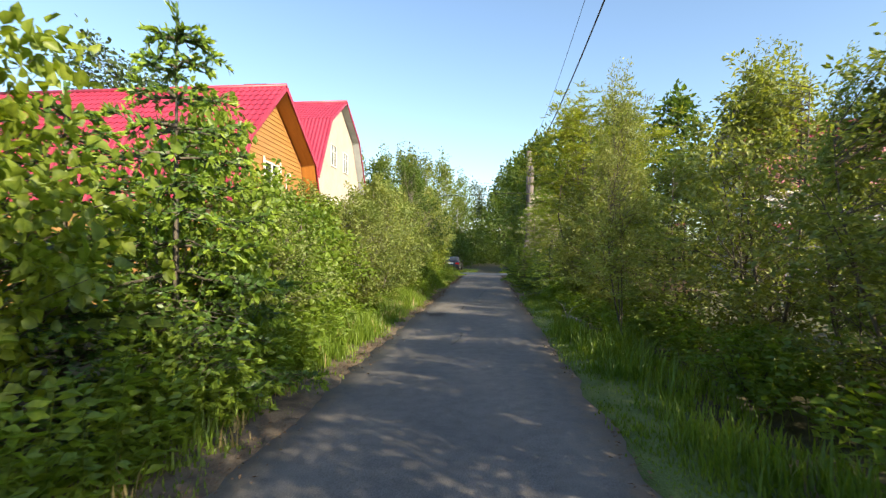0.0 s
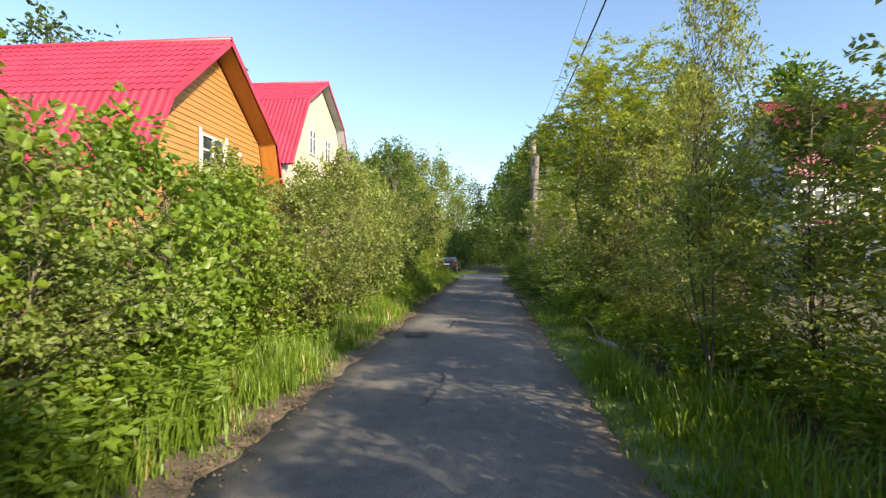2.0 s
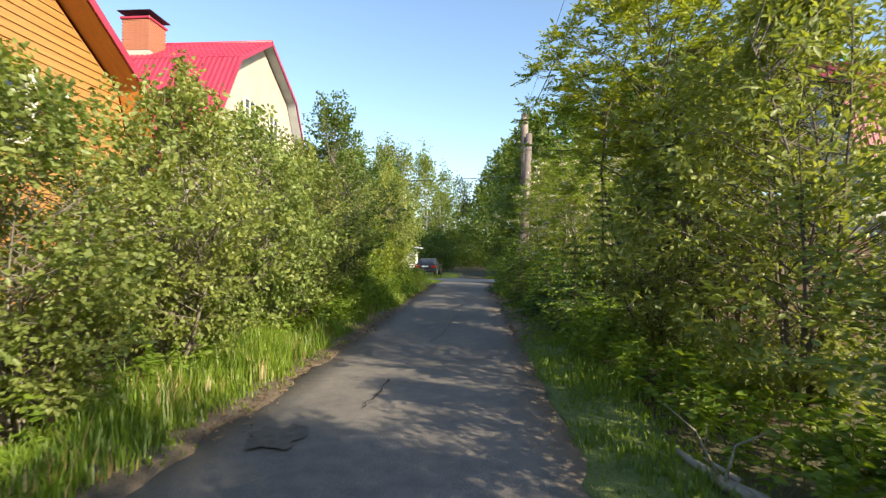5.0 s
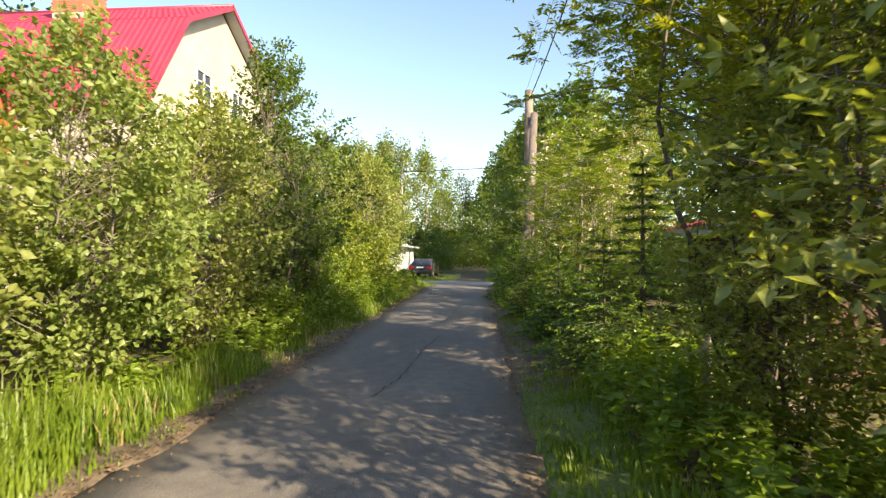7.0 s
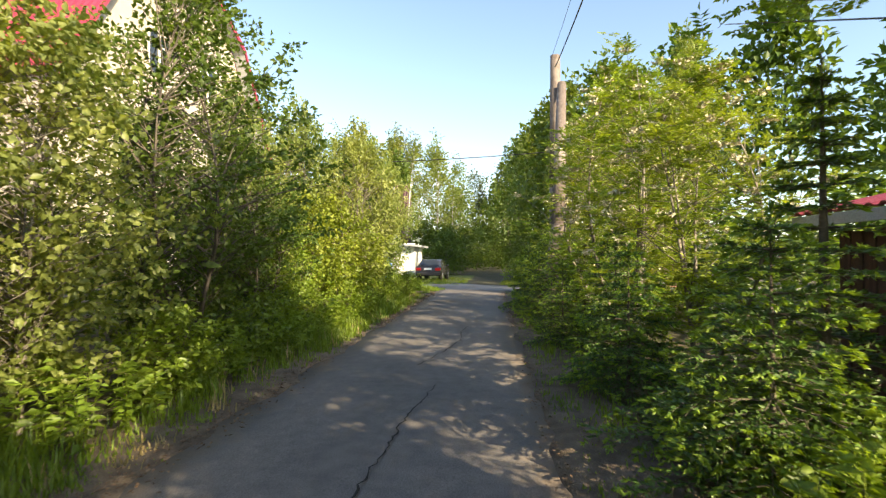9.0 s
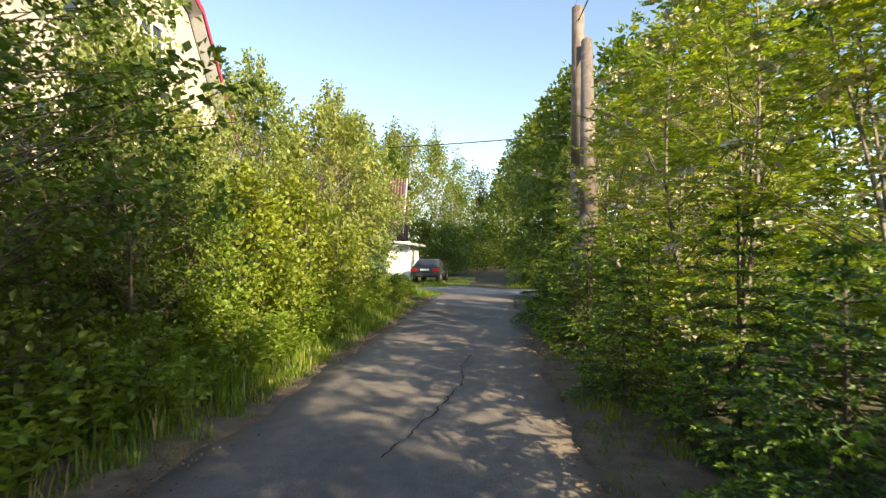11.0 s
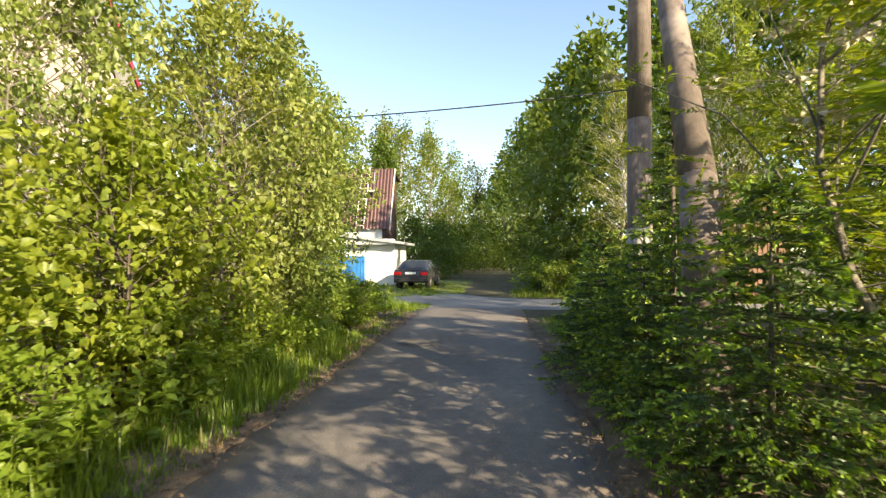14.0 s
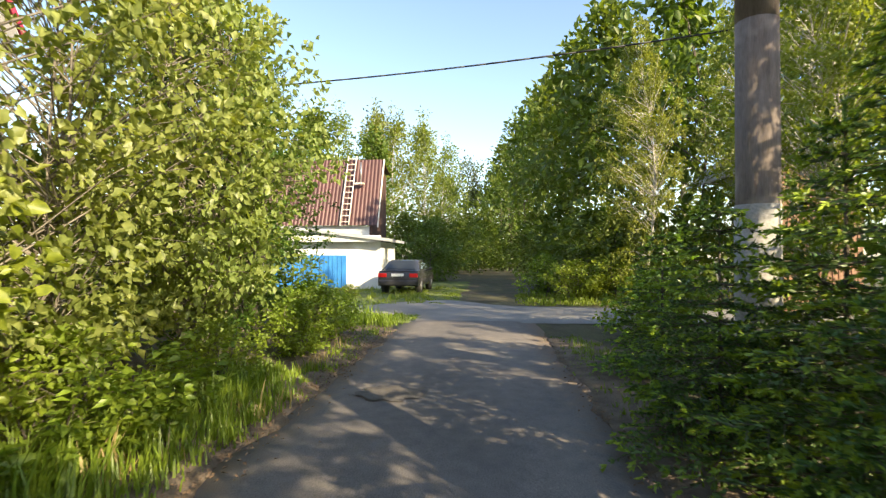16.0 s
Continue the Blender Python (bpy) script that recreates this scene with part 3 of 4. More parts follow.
def gambrel(label, X, back, prof, over, side_over, wall, roofmat, soffit, trimmat, siding=None, sgn=-1, tile=True, opening=None):
    """A house whose gable stands at x = X and whose ridge runs away along x. prof: eave, knee, ridge, knee, eave as (y, z)."""
    root = thing("house", label, "house")
    (e1, k1, rd, k2, e2) = prof
    x1 = X + sgn * back
    xo = X - sgn * over
    xb = x1 + sgn * 0.3
    yl, yr = e1[0] + side_over, e2[0] - side_over
    gable = [(yl, 0.0), (yl, e1[1] + 0.12), (k1[0] + 0.12, k1[1] - 0.14), (rd[0], rd[1] - 0.22), (k2[0] - 0.12, k2[1] - 0.14), (yr, e2[1] + 0.12), (yr, 0.0)]
    # walls
    slab("wall", [(X, y, z) for y, z in (gable[::-1] if sgn < 0 else gable)], 0.25 , wall, root)
    slab("wall", [(x1, y, z) for y, z in (gable if sgn < 0 else gable[::-1])], 0.25, wall, root)
    ln = abs(x1 - X)
    boxes("wall", [(((X + x1) / 2, yl + 0.12, e1[1] / 2), (ln - 0.52, 0.24, e1[1])), (((X + x1) / 2, yr - 0.12, e2[1] / 2), (ln - 0.52, 0.24, e2[1]))], wall, root)
    # roof sheets
    for (p, q, nm) in ((rd, k1, 3), (k1, e1, 1), (rd, k2, 3), (k2, e2, 1)):
        ribbed_slope("roof", (xo, p[0], p[1]), (xb, p[0], p[1]), (xb, q[0], q[1]), (xo, q[0], q[1]), roofmat, root, 0.22, 0.03, rows=(9 if tile and nm == 3 else 1), lap=(0.02 if tile and nm == 3 else 0))
        # soffit under the overhang at the gable
        nv = Vector((0, q[1] - p[1], p[0] - q[0])).normalized() * 0.1
        nv = nv if nv.z < 0 else -nv
        pa_, qa_ = (p[0] + nv.y, p[1] + nv.z), (q[0] + nv.y, q[1] + nv.z)
        slab("soffit", [(xo + sgn * 0.04, *pa_), (xo + sgn * 0.04, *qa_), (X - sgn * 0.002, *qa_), (X - sgn * 0.002, *pa_)], 0.02, soffit, root)
        # verge board
        d = Vector((0, q[0] - p[0], q[1] - p[1]))
        slab("verge_board", [(xo, p[0], p[1] + 0.03), (xo, q[0], q[1] + 0.03), (xo, q[0], q[1] - 0.17), (xo, p[0], p[1] - 0.17)], 0.03, trimmat, root)
    ridge_len = abs(xb - xo)
    tubes("ridge_cap", [((xo, rd[0], rd[1] + 0.02), (xb, rd[0], rd[1] + 0.02), 0.09, 0.09)], roofmat, root, 8)
    return root


def siding_boards(root, X, prof_in, z0, z1, step, mat, sgn=1, hole=None):
    """Lap siding, board by board, on a gable at x = X."""
    def span(z):
        ys = []
        for (a, b) in zip(prof_in, prof_in[1:]):
            if (a[1] - z) * (b[1] - z) < 0:
                ys.append(a[0] + (b[0] - a[0]) * (z - a[1]) / (b[1] - a[1]))
        return (min(ys), max(ys)) if len(ys) > 1 else None
    z = z0
    while z < z1:
        lo, hi = span(z + 0.02), span(z + step - 0.01)
        if lo and hi:
            parts = [(max(lo[0], hi[0]), min(lo[1], hi[1]), lo, hi)]
            pieces = []
            if hole and z + step > hole[2] and z < hole[3]:
                pieces = [(lo[0], hi[0], hole[0], hole[0]), (hole[1], hole[1], lo[1], hi[1])]
            else:
                pieces = [(lo[0], hi[0], lo[1], hi[1])]
            for (a0, a1, b0, b1) in pieces:
                t, u = 0.03, 0.006
                V = [(X + sgn * t, a0, z), (X + sgn * t, b0, z), (X + sgn * u, b1, z + step), (X + sgn * u, a1, z + step),
                     (X, a0, z), (X, b0, z), (X, b1, z + step), (X, a1, z + step)]
                mesh_ob("siding_board", V, [(0, 1, 2, 3), (4, 0, 3, 7), (1, 5, 6, 2), (4, 5, 1, 0), (3, 2, 6, 7)], mat, root)
        z += step


PA = ((13.6, 3.1), (14.75, 5.35), (17.3, 7.55), (20.4, 5.4), (21.2, 3.1))
houseA = gambrel("orange wooden house with a red gambrel roof", -7.6, 10.5, PA, 0.6, 0.35, WOOD_ORANGE, ROOF_RED, SOFFIT, ROOF_RED)
inner = [(13.95, 0.3), (13.95, 3.2), (14.9, 5.2), (17.3, 7.3), (20.25, 5.25), (20.85, 3.2), (20.85, 0.3)]
siding_boards(houseA, -7.6, inner, 0.35, 7.2, 0.16, WOOD_ORANGE, hole=(16.75, 18.0, 3.55, 4.88))


def window(parent, X, y0, y1, z0, z1, sgn=1, shutters=True, transom=0.68):
    w = tagged(new("window"), "white framed window with dark panes")
    w.parent = parent
    yc, zc = (y0 + y1) / 2, (z0 + z1) / 2
    zt = z0 + (z1 - z0) * transom
    t = 0.07
    boxes("frame", [((X + sgn * 0.03, y0 + t / 2, zc), (0.08, t, z1 - z0)), ((X + sgn * 0.03, y1 - t / 2, zc), (0.08, t, z1 - z0)),
                    ((X + sgn * 0.03, yc, z1 - t / 2), (0.08, y1 - y0 - 2 * t, t)), ((X + sgn * 0.03, yc, z0 + t / 2), (0.08, y1 - y0 - 2 * t, t)),
                    ((X + sgn * 0.03, yc, zc), (0.06, t, z1 - z0 - 2 * t)), ((X + sgn * 0.03, yc, zt), (0.055, y1 - y0 - 2 * t, 0.05))], WHITE, w, 0.006, True)
    boxes("pane", [((X + sgn * 0.012, yc, zc), (0.01, y1 - y0 - t, z1 - z0 - t))], GLASS, w)
    if shutters:
        boxes("trim", [((X + sgn * 0.07, y0 - 0.06, zc + 0.02), (0.03, 0.12, z1 - z0 + 0.22)), ((X + sgn * 0.07, y1 + 0.06, zc + 0.02), (0.03, 0.12, z1 - z0 + 0.22))], WHITE, w, 0.005)
        boxes("sill", [((X + sgn * 0.08, yc, z0 - 0.02), (0.12, y1 - y0, 0.03))], WHITE, w, 0.005)


window(houseA, -7.6, 16.75, 18.0, 3.55, 4.88)
lamp = thing("wall_lamp", "small white outdoor lamp on the orange gable", "lamp")
boxes("bracket", [((-7.52, 18.65, 4.62), (0.1, 0.05, 0.05)), ((-7.55, 18.65, 3.95), (0.03, 0.02, 1.25))], WHITE, lamp, 0.004, True)
tubes("shade", [((-7.45, 18.65, 4.57), (-7.45, 18.65, 4.69), 0.07, 0.06)], WHITE, lamp, 10)


def brick_chimney(x, y, z0, z1, wx_, wy_, label):
    root = thing("chimney", label, "chimney")
    boxes("core", [((x, y, (z0 + z1) / 2), (wx_ - 0.03, wy_ - 0.03, z1 - z0))], MORTAR, root)
    bl, bh = 0.25, 0.075
    proto = None
    k = 0
    z = max(z0, z1 - 1.3)
    z -= (z - z1) % bh
    while z + bh <= z1 + 1e-6:
        off = (k % 2) * bl / 2
        for face in range(4):
            ln = wy_ if face < 2 else wx_
            n = max(2, round(ln / bl))
            for i in range(n):
                s = -ln / 2 + (i + 0.5) * ln / n + (0.03 if k % 2 else -0.03)
                c = ((x + (wx_ / 2 - 0.05) * (1 if face == 0 else -1), y + s, z + bh / 2) if face < 2 else (x + s, y + (wy_ / 2 - 0.05) * (1 if face == 2 else -1), z + bh / 2))
                if proto is None:
                    proto = boxes("brick", [((0, 0, 0), (0.12, ln / n - 0.015, bh - 0.012))], BRICK, root, 0.004)
                    b = proto
                else:
                    b = new("brick", proto.data)
                    b.parent = root
                b.matrix_basis = pose(*c, 0, 0, 0 if face < 2 else 90)
        z += bh
        k += 1
    boxes("cornice", [((x, y, z1 + 0.05), (wx_ + 0.14, wy_ + 0.14, 0.1))], ROOF_RED, root, 0.01)
    boxes("cap", [((x, y, z1 + 0.32), (wx_ + 0.3, wy_ + 0.3, 0.035))], DARKMETAL, root, 0.008)
    boxes("cap_leg", [((x + sx * wx_ * 0.4, y + sy * wy_ * 0.4, z1 + 0.2), (0.03, 0.03, 0.22)) for sx in (-1, 1) for sy in (-1, 1)], DARKMETAL, root)
    return root


CHX, CHY, CHZ = -14.3, 31.1, 11.9
brick_chimney(CHX, CHY, 9.0, CHZ, 1.2, 1.2, "red brick chimney with a dark metal cap")

PB = ((27.4, 6.0), (29.8, 9.85), (32.9, 11.75), (36.2, 9.85), (38.6, 6.0))
houseB = gambrel("tall cream plastered house with a red gambrel roof", -9.7, 9.5, PB, 0.5, 0.3, PLASTER, ROOF_RED, GREYWALL, ROOF_RED)
for (y0, y1, z0, z1) in ((31.0, 32.1, 7.2, 8.6), (33.7, 34.8, 7.2, 8.6), (29.8, 31.0, 3.6, 5.2), (34.8, 36.0, 3.6, 5.2), (32.3, 33.4, 3.6, 5.2)):
    window(houseB, -9.7, y0, y1, z0, z1, shutters=False)

PR = ((27.6, 5.0), (28.4, 7.5), (30.2, 9.1), (32.0, 7.5), (32.8, 5.0))
houseR = gambrel("grey clad house with a dark red gambrel roof", 13.75, 9.5, PR, 0.35, 0.3, GREYWALL, ROOF_MAROON, GREYWALL, DARKMETAL, sgn=1)
for i in range(5):
    wr = tagged(new("window"), "white framed window with dark panes")
    wr.parent = houseR
    xw = 14.6 + 1.5 * i
    boxes("frame", [((xw + dx, 27.85, 3.9), (0.07, 0.08, 1.2)) for dx in (-0.5, 0, 0.5)] + [((xw, 27.85, z), (1.07, 0.07, 0.07)) for z in (3.3, 4.5)], WHITE, wr, 0.006, True)
    boxes("pane", [((xw, 27.875, 3.9), (1.0, 0.01, 1.16))], GLASS, wr)
boxes("eave_board", [((18.3, 27.66, 4.9), (9.4, 0.05, 0.18))], WHITE, houseR, 0.005)
tubes("downpipe", [((13.9, 27.55, 4.85), (13.9, 27.55, 0.0), 0.05, 0.05)], WHITE, houseR, 8)
tubes("flue", [((17.2, 30.2, 9.0), (17.2, 30.2, 9.45), 0.12, 0.12), ((17.2, 30.2, 9.45), (17.2, 30.2, 9.55), 0.2, 0.12)], DARKMETAL, houseR, 10)
awn = thing("porch_roof", "low dark red porch roof on posts", "porch")
ribbed_slope("roof", (13.6, 27.5, 3.2), (21, 27.5, 3.2), (21, 24.9, 2.75), (13.6, 24.9, 2.75), ROOF_RED, awn)
boxes("post", [((x, 25.1, 1.35), (0.12, 0.12, 2.75)) for x in (13.8, 17.2, 20.8)], DARKWOOD, awn, 0.01)
boxes("tarpaulin", [((17.2, 25.4, 1.5), (6.5, 0.05, 1.9))], TARP, awn)

# shed beside the lane
shed = thing("shed", "dark brown boarded shed with a red edged roof", "shed")
boxes("wall", [((6.2, 21.2, 0.95), (2.8, 4.0, 1.95))], DARKWOOD, shed)
boxes("wall_board", [((4.78, 19.3 + 0.2 * i, 0.95), (0.03, 0.18, 1.95)) for i in range(20)], DARKWOOD, shed, 0.004)
ribbed_slope("roof", (7.8, 18.9, 2.9), (7.8, 23.5, 2.9), (4.4, 23.5, 2.12), (4.4, 18.9, 2.12), ROOF_MAROON, shed)
boxes("fascia", [((4.42, 21.2, 2.03), (0.03, 4.6, 0.13))], GREYWALL, shed, 0.004)

# garage and the house with the ladder
garage = thing("garage", "whitewashed garage with blue gates and a flat roof", "garage")
boxes("wall", [((-8.0, 55.5, 1.15), (6.0, 4.0, 2.3))], WHITEWASH, garage)
slab("roof", [(-11.5, 52.9, 3.3), (-11.5, 57.8, 3.3), (-4.5, 57.8, 2.45), (-4.5, 52.9, 2.45)], -0.14, GREYWALL, garage)
boxes("roof_edge", [((-8.0, 53.2, 2.45), (6.1, 0.3, 0.3))], WHITEWASH, garage)
slab("wall", [(-11, 53.48, 2.3), (-5, 53.48, 2.3), (-5, 53.48, 2.5), (-11, 53.48, 3.2)], 0.2, WHITEWASH, garage)
boxes("gate", [((-7.32, 53.44, 0.85), (1.3, 0.08, 1.6)), ((-8.68, 53.44, 0.85), (1.3, 0.08, 1.6)), ((-10.05, 53.44, 0.85), (1.3, 0.08, 1.6))], BLUE, garage, 0.01)
boxes("gate_rib", [((-10.6 + 0.22 * i, 53.39, 0.85), (0.03, 0.03, 1.5)) for i in range(18)], BLUE, garage)

houseC = thing("house", "weathered house with a steep brown metal roof", "house")
ribbed_slope("roof", (-15.5, 65.4, 8.6), (-7.3, 65.4, 8.6), (-7.2, 63.2, 3.7), (-15.5, 63.2, 3.7), ROOF_BROWN, houseC, 0.26, 0.04)
ribbed_slope("roof", (-15.5, 65.4, 8.6), (-7.3, 65.4, 8.6), (-7.3, 68.5, 8.0), (-15.5, 68.5, 8.0), ROOF_BROWN, houseC, 0.26, 0.04)
slab("wall", [(-7.6, 63.4, 0), (-7.6, 68.3, 0), (-7.6, 68.3, 7.8), (-7.6, 65.5, 8.4), (-7.6, 63.4, 3.8)], 0.2, DARKWOOD, houseC)
boxes("wall", [((-11.6, 63.6, 1.85), (7.9, 0.25, 3.7))], WHITEWASH, houseC)
slab("verge_board", [(-7.15, 63.1, 3.6), (-7.15, 63.25, 3.6), (-7.15, 65.5, 8.55), (-7.15, 65.3, 8.65)], 0.06, WHITE, houseC)
lad = thing("ladder", "pale wooden ladder lying on the brown roof", "ladder")
lx0, lx1 = -9.75, -9.15
pa, pb = np.array([0, 62.98, 3.75]), np.array([0, 65.23, 8.85])
sg = [((x, *(pa[1:])), (x, *(pb[1:])), 0.045, 0.045) for x in (lx0, lx1)]
for rail in sg:
    tubes("rail", [rail], WHITE, lad, 6)
for rung in [((lx0, *(pa + (pb - pa) * (i + 0.5) / 12)[1:]), (lx1, *(pa + (pb - pa) * (i + 0.5) / 12)[1:]), 0.035, 0.035) for i in range(12)]:
    tubes("rung", [rung], WHITE, lad, 6)
flue = thing("roof_flue", "thin metal flue with a bracket on the roof", "flue")
tubes("pipe", [((-8.6, 64.2, 6.7), (-8.6, 64.2, 8.2), 0.05, 0.05)], ALLOY, flue, 8)
boxes("bracket", [((-8.7, 64.15, 6.7), (0.7, 0.3, 0.12))], WHITE, flue, 0.01)

hay = thing("barn", "brown boarded barn gable with white verge boards", "barn")
slab("wall", [(8.1, 44.3, 0), (10.6, 44.3, 0), (10.6, 44.3, 3.3), (8.9, 44.3, 4.95), (8.1, 44.3, 4.2)], 0.2, BROWNWOOD, hay)
boxes("wall_board", [((7.3 + 0.17 * i, 44.28, (1.6 + (4.75 - abs(7.3 + 0.17 * i - 8.9)) - 1.6) / 2), (0.14, 0.03, 4.75 - abs(7.3 + 0.17 * i - 8.9))) for i in range(5, 20)], BROWNWOOD, hay)
for x0, x1 in ((8.9, 11.0), (8.9, 8.0)):
    z1 = 5.1 - abs(x1 - x0) * 0.97
    slab("verge_board", [(x0, 44.1, 5.1), (x1, 44.1, z1), (x1, 44.1, z1 - 0.16), (x0, 44.1, 4.94)], 0.05, WHITE, hay)
    slab("roof", [(x0, 44.1, 5.12), (x0, 50, 5.12), (x1, 50, z1 + 0.02), (x1, 44.1, z1 + 0.02)], 0.05, GREYWALL, hay)


# ---- car ----
def car():
    root = thing("car", "dark grey saloon car parked by the garage", "car")
    half = [(-2.15, 0.34), (-2.2, 0.62), (-2.12, 0.9), (-2.02, 0.97), (-1.55, 1.0), (-1.0, 1.36), (-0.55, 1.43), (0.15, 1.42), (0.95, 0.98), (1.95, 0.82), (2.13, 0.6), (2.1, 0.3)]
    bm = bmesh.new()
    secs = []
    for k, (x, fz) in enumerate(((-0.84, 0), (-0.8, 1), (0.8, 1), (0.84, 0))):
        row = []
        for y, z in half:
            inset = max(0, z - 0.95) * 0.42
            xx = x * (1 - inset / 0.84) if abs(x) else x
            zz = z if fz else min(z, z * 0.985)
            row.append(bm.verts.new((xx, y, zz)))
        secs.append(row)
    n = len(half)
    for a, b in zip(secs, secs[1:]):
        for i in range(n - 1):
            bm.faces.new((a[i], b[i], b[i + 1], a[i + 1]))
        bm.faces.new((a[n - 1], b[n - 1], b[0], a[0]))
    bm.faces.new(secs[0])
    bm.faces.new(secs[-1][::-1])
    bmesh.ops.recalc_face_normals(bm, faces=bm.faces)
    me = bpy.data.meshes.new("body")
    bm.to_mesh(me); bm.free()
    me.materials.append(CARPAINT)
    body = new("body", me); body.parent = root
    bv = body.modifiers.new("round", "BEVEL"); bv.width, bv.segments, bv.limit_method = 0.05, 3, "ANGLE"
    me.shade_smooth()
    slab("rear_window", [(-0.62, -1.52, 1.035), (0.62, -1.52, 1.035), (0.53, -1.0, 1.375), (-0.53, -1.0, 1.375)], -0.012, GLASS, root)
    for s in (-1, 1):
        slab("side_window", [(s * 0.822, -1.3, 1.0), (s * 0.822, 0.8, 1.0), (s * 0.685, 0.2, 1.36), (s * 0.685, -0.85, 1.36)], 0.012 * s, GLASS, root)
        tagged(boxes("tail_lamp", [((s * 0.66, -2.15, 0.78), (0.36, 0.1, 0.17))], TAIL, root, 0.02), "red tail lamp")
        boxes("mirror", [((s * 0.93, 0.65, 1.0), (0.18, 0.1, 0.13))], CARPAINT, root, 0.03)
        for y in (-1.3, 1.35):
            w = tagged(new("wheel"), "black tyre on alloy wheel"); w.parent = root
            tubes("tyre", [((s * 0.62, y, 0.31), (s * 0.85, y, 0.31), 0.31, 0.31)], RUBBER, w, 20)
            tubes("rim", [((s * 0.7, y, 0.31), (s * 0.857, y, 0.31), 0.19, 0.19)], ALLOY, w, 14)
    boxes("bumper", [((0, -2.17, 0.47), (1.62, 0.14, 0.22))], CARPAINT, root, 0.04)
    boxes("number_plate", [((0, -2.225, 0.8), (0.52, 0.03, 0.12))], PLATE, root, 0.003)
    boxes("spoiler", [((0, -2.0, 1.02), (1.4, 0.16, 0.03))], CARPAINT, root, 0.01)
    return root


car().matrix_basis = pose(-3.45, 52.2, 0.02, 0, 0, -3)

# ---- poles and cables ----
pole = thing("utility_pole", "thick weathered grey-brown utility pole", "utility pole")
tubes("shaft", [((2.82, 34.6, -0.2), (2.83, 34.6, 4.0), 0.215, 0.205), ((2.83, 34.6, 4.0), (2.84, 34.6, 8.6), 0.205, 0.17)], POLE_WOOD, pole, 14)
tubes("footing", [((2.82, 34.6, -0.2), (2.82, 34.6, 2.1), 0.222, 0.218)], CONCRETE, pole, 14)
stay = thing("brace_pole", "leaning weathered brace against the utility pole", "utility pole")
tubes("shaft", [((2.0, 29.75, -0.2), (2.5, 31.3, 2.45), 0.2, 0.195), ((2.5, 31.3, 2.45), (3.02, 34.3, 7.5), 0.195, 0.15)], POLE_WOOD, stay, 14)


def cable(name, a, b, sag, r, label):
    a, b = Vector(a), Vector(b)
    n = 40
    pts = [a + (b - a) * i / n - Vector((0, 0, 4 * sag * (i / n) * (1 - i / n))) for i in range(n + 1)]
    ob = tubes(name, [(p, q, r, r) for p, q in zip(pts, pts[1:])], CABLE, None, 6)
    return tagged(ob, label, "cable")


cable("overhead_cable", (1.6, -12, 8.0), (2.84, 34.5, 8.2), 1.75, 0.018, "black cable strung along the lane")
cable("overhead_cable", (1.35, -12, 8.6), (2.7, 34.5, 8.5), 1.7, 0.006, "thin black wire strung along the lane")
cable("overhead_cable", (-14, 46, 7.3), (8.5, 40.5, 6.9), 0.4, 0.022, "black cable strung across the lane")

# ---- log, stump and fence post ----
logob = thing("fallen_log", "bleached broken log lying in the verge", "log")
tubes("log_wood", [((2.02, 13.0, 0.05), (2.12, 12.7, 0.06), 0.05, 0.062), ((2.12, 12.7, 0.06), (2.2, 12.3, 0.05), 0.062, 0.05), ((2.02, 13.0, 0.05), (1.96, 13.6, 0.04), 0.05, 0.022), ((2.1, 12.9, 0.1), (2.04, 13.3, 0.1), 0.025, 0.008),
              ((2.0, 13.0, 0.1), (1.9, 13.1, 0.36), 0.012, 0.006), ((1.9, 13.1, 0.36), (1.72, 13.2, 0.52), 0.007, 0.003), ((2.0, 12.9, 0.1), (2.12, 13.0, 0.3), 0.012, 0.006),
              ((2.12, 13.0, 0.3), (2.4, 13.0, 0.42), 0.008, 0.003), ((1.95, 13.1, 0.2), (1.98, 13.1, 0.42), 0.007, 0.003)], DEADWOOD, logob, 8)
post = thing("fence_post", "short weathered wooden post with a pale cut top", "post")
tubes("shaft", [((3.1, 18.5, -0.3), (3.08, 18.5, 0.78), 0.05, 0.045)], DEADWOOD, post, 10)

# ---- shrubs and trees beside the lane ----
W1 = broadleaf("willow_shrub", "bushy willow with grey-green leaves beside the lane", "willow", 11, 4.4, 1.5, LEAF_WILLOW, BARK_GREY, 340, 36, 0.095, 0.066, 0.1, 5, group="willows along the lane")
place(W1, [(-4.3, 11.9, 30, 0.8, 0.72), (-3.5, 7.3, 300, 0.64, 0.59), (-3.5, 13.5, 0, 0.8, 0.71), (-3.6, 15.9, 130, 0.88, 0.89), (-3.6, 18.3, 250, 0.88, 0.92), (-3.6, 20.8, 60, 0.88, 0.89), (-5.3, 17.4, 100, 0.88, 0.72),
           (-5.4, 21.6, 10, 0.88, 0.76), (-4.4, 26, 170, 0.7, 1.08), (-5, 28.6, 20, 0.8, 0.9), (-5.2, 31.6, 40, 0.9, 1.35), (-3.9, 33.2, 80, 1.1, 1.3), (-4, 35.8, 220, 1.1, 1.32)])
W2 = broadleaf("willow_shrub", "dense willow with narrow leaves beside the lane", "willow", 12, 5.0, 1.5, LEAF_WILLOW, BARK, 300, 46, 0.105, 0.05, 0.03, 6, group="willows along the lane", spread=0.6)
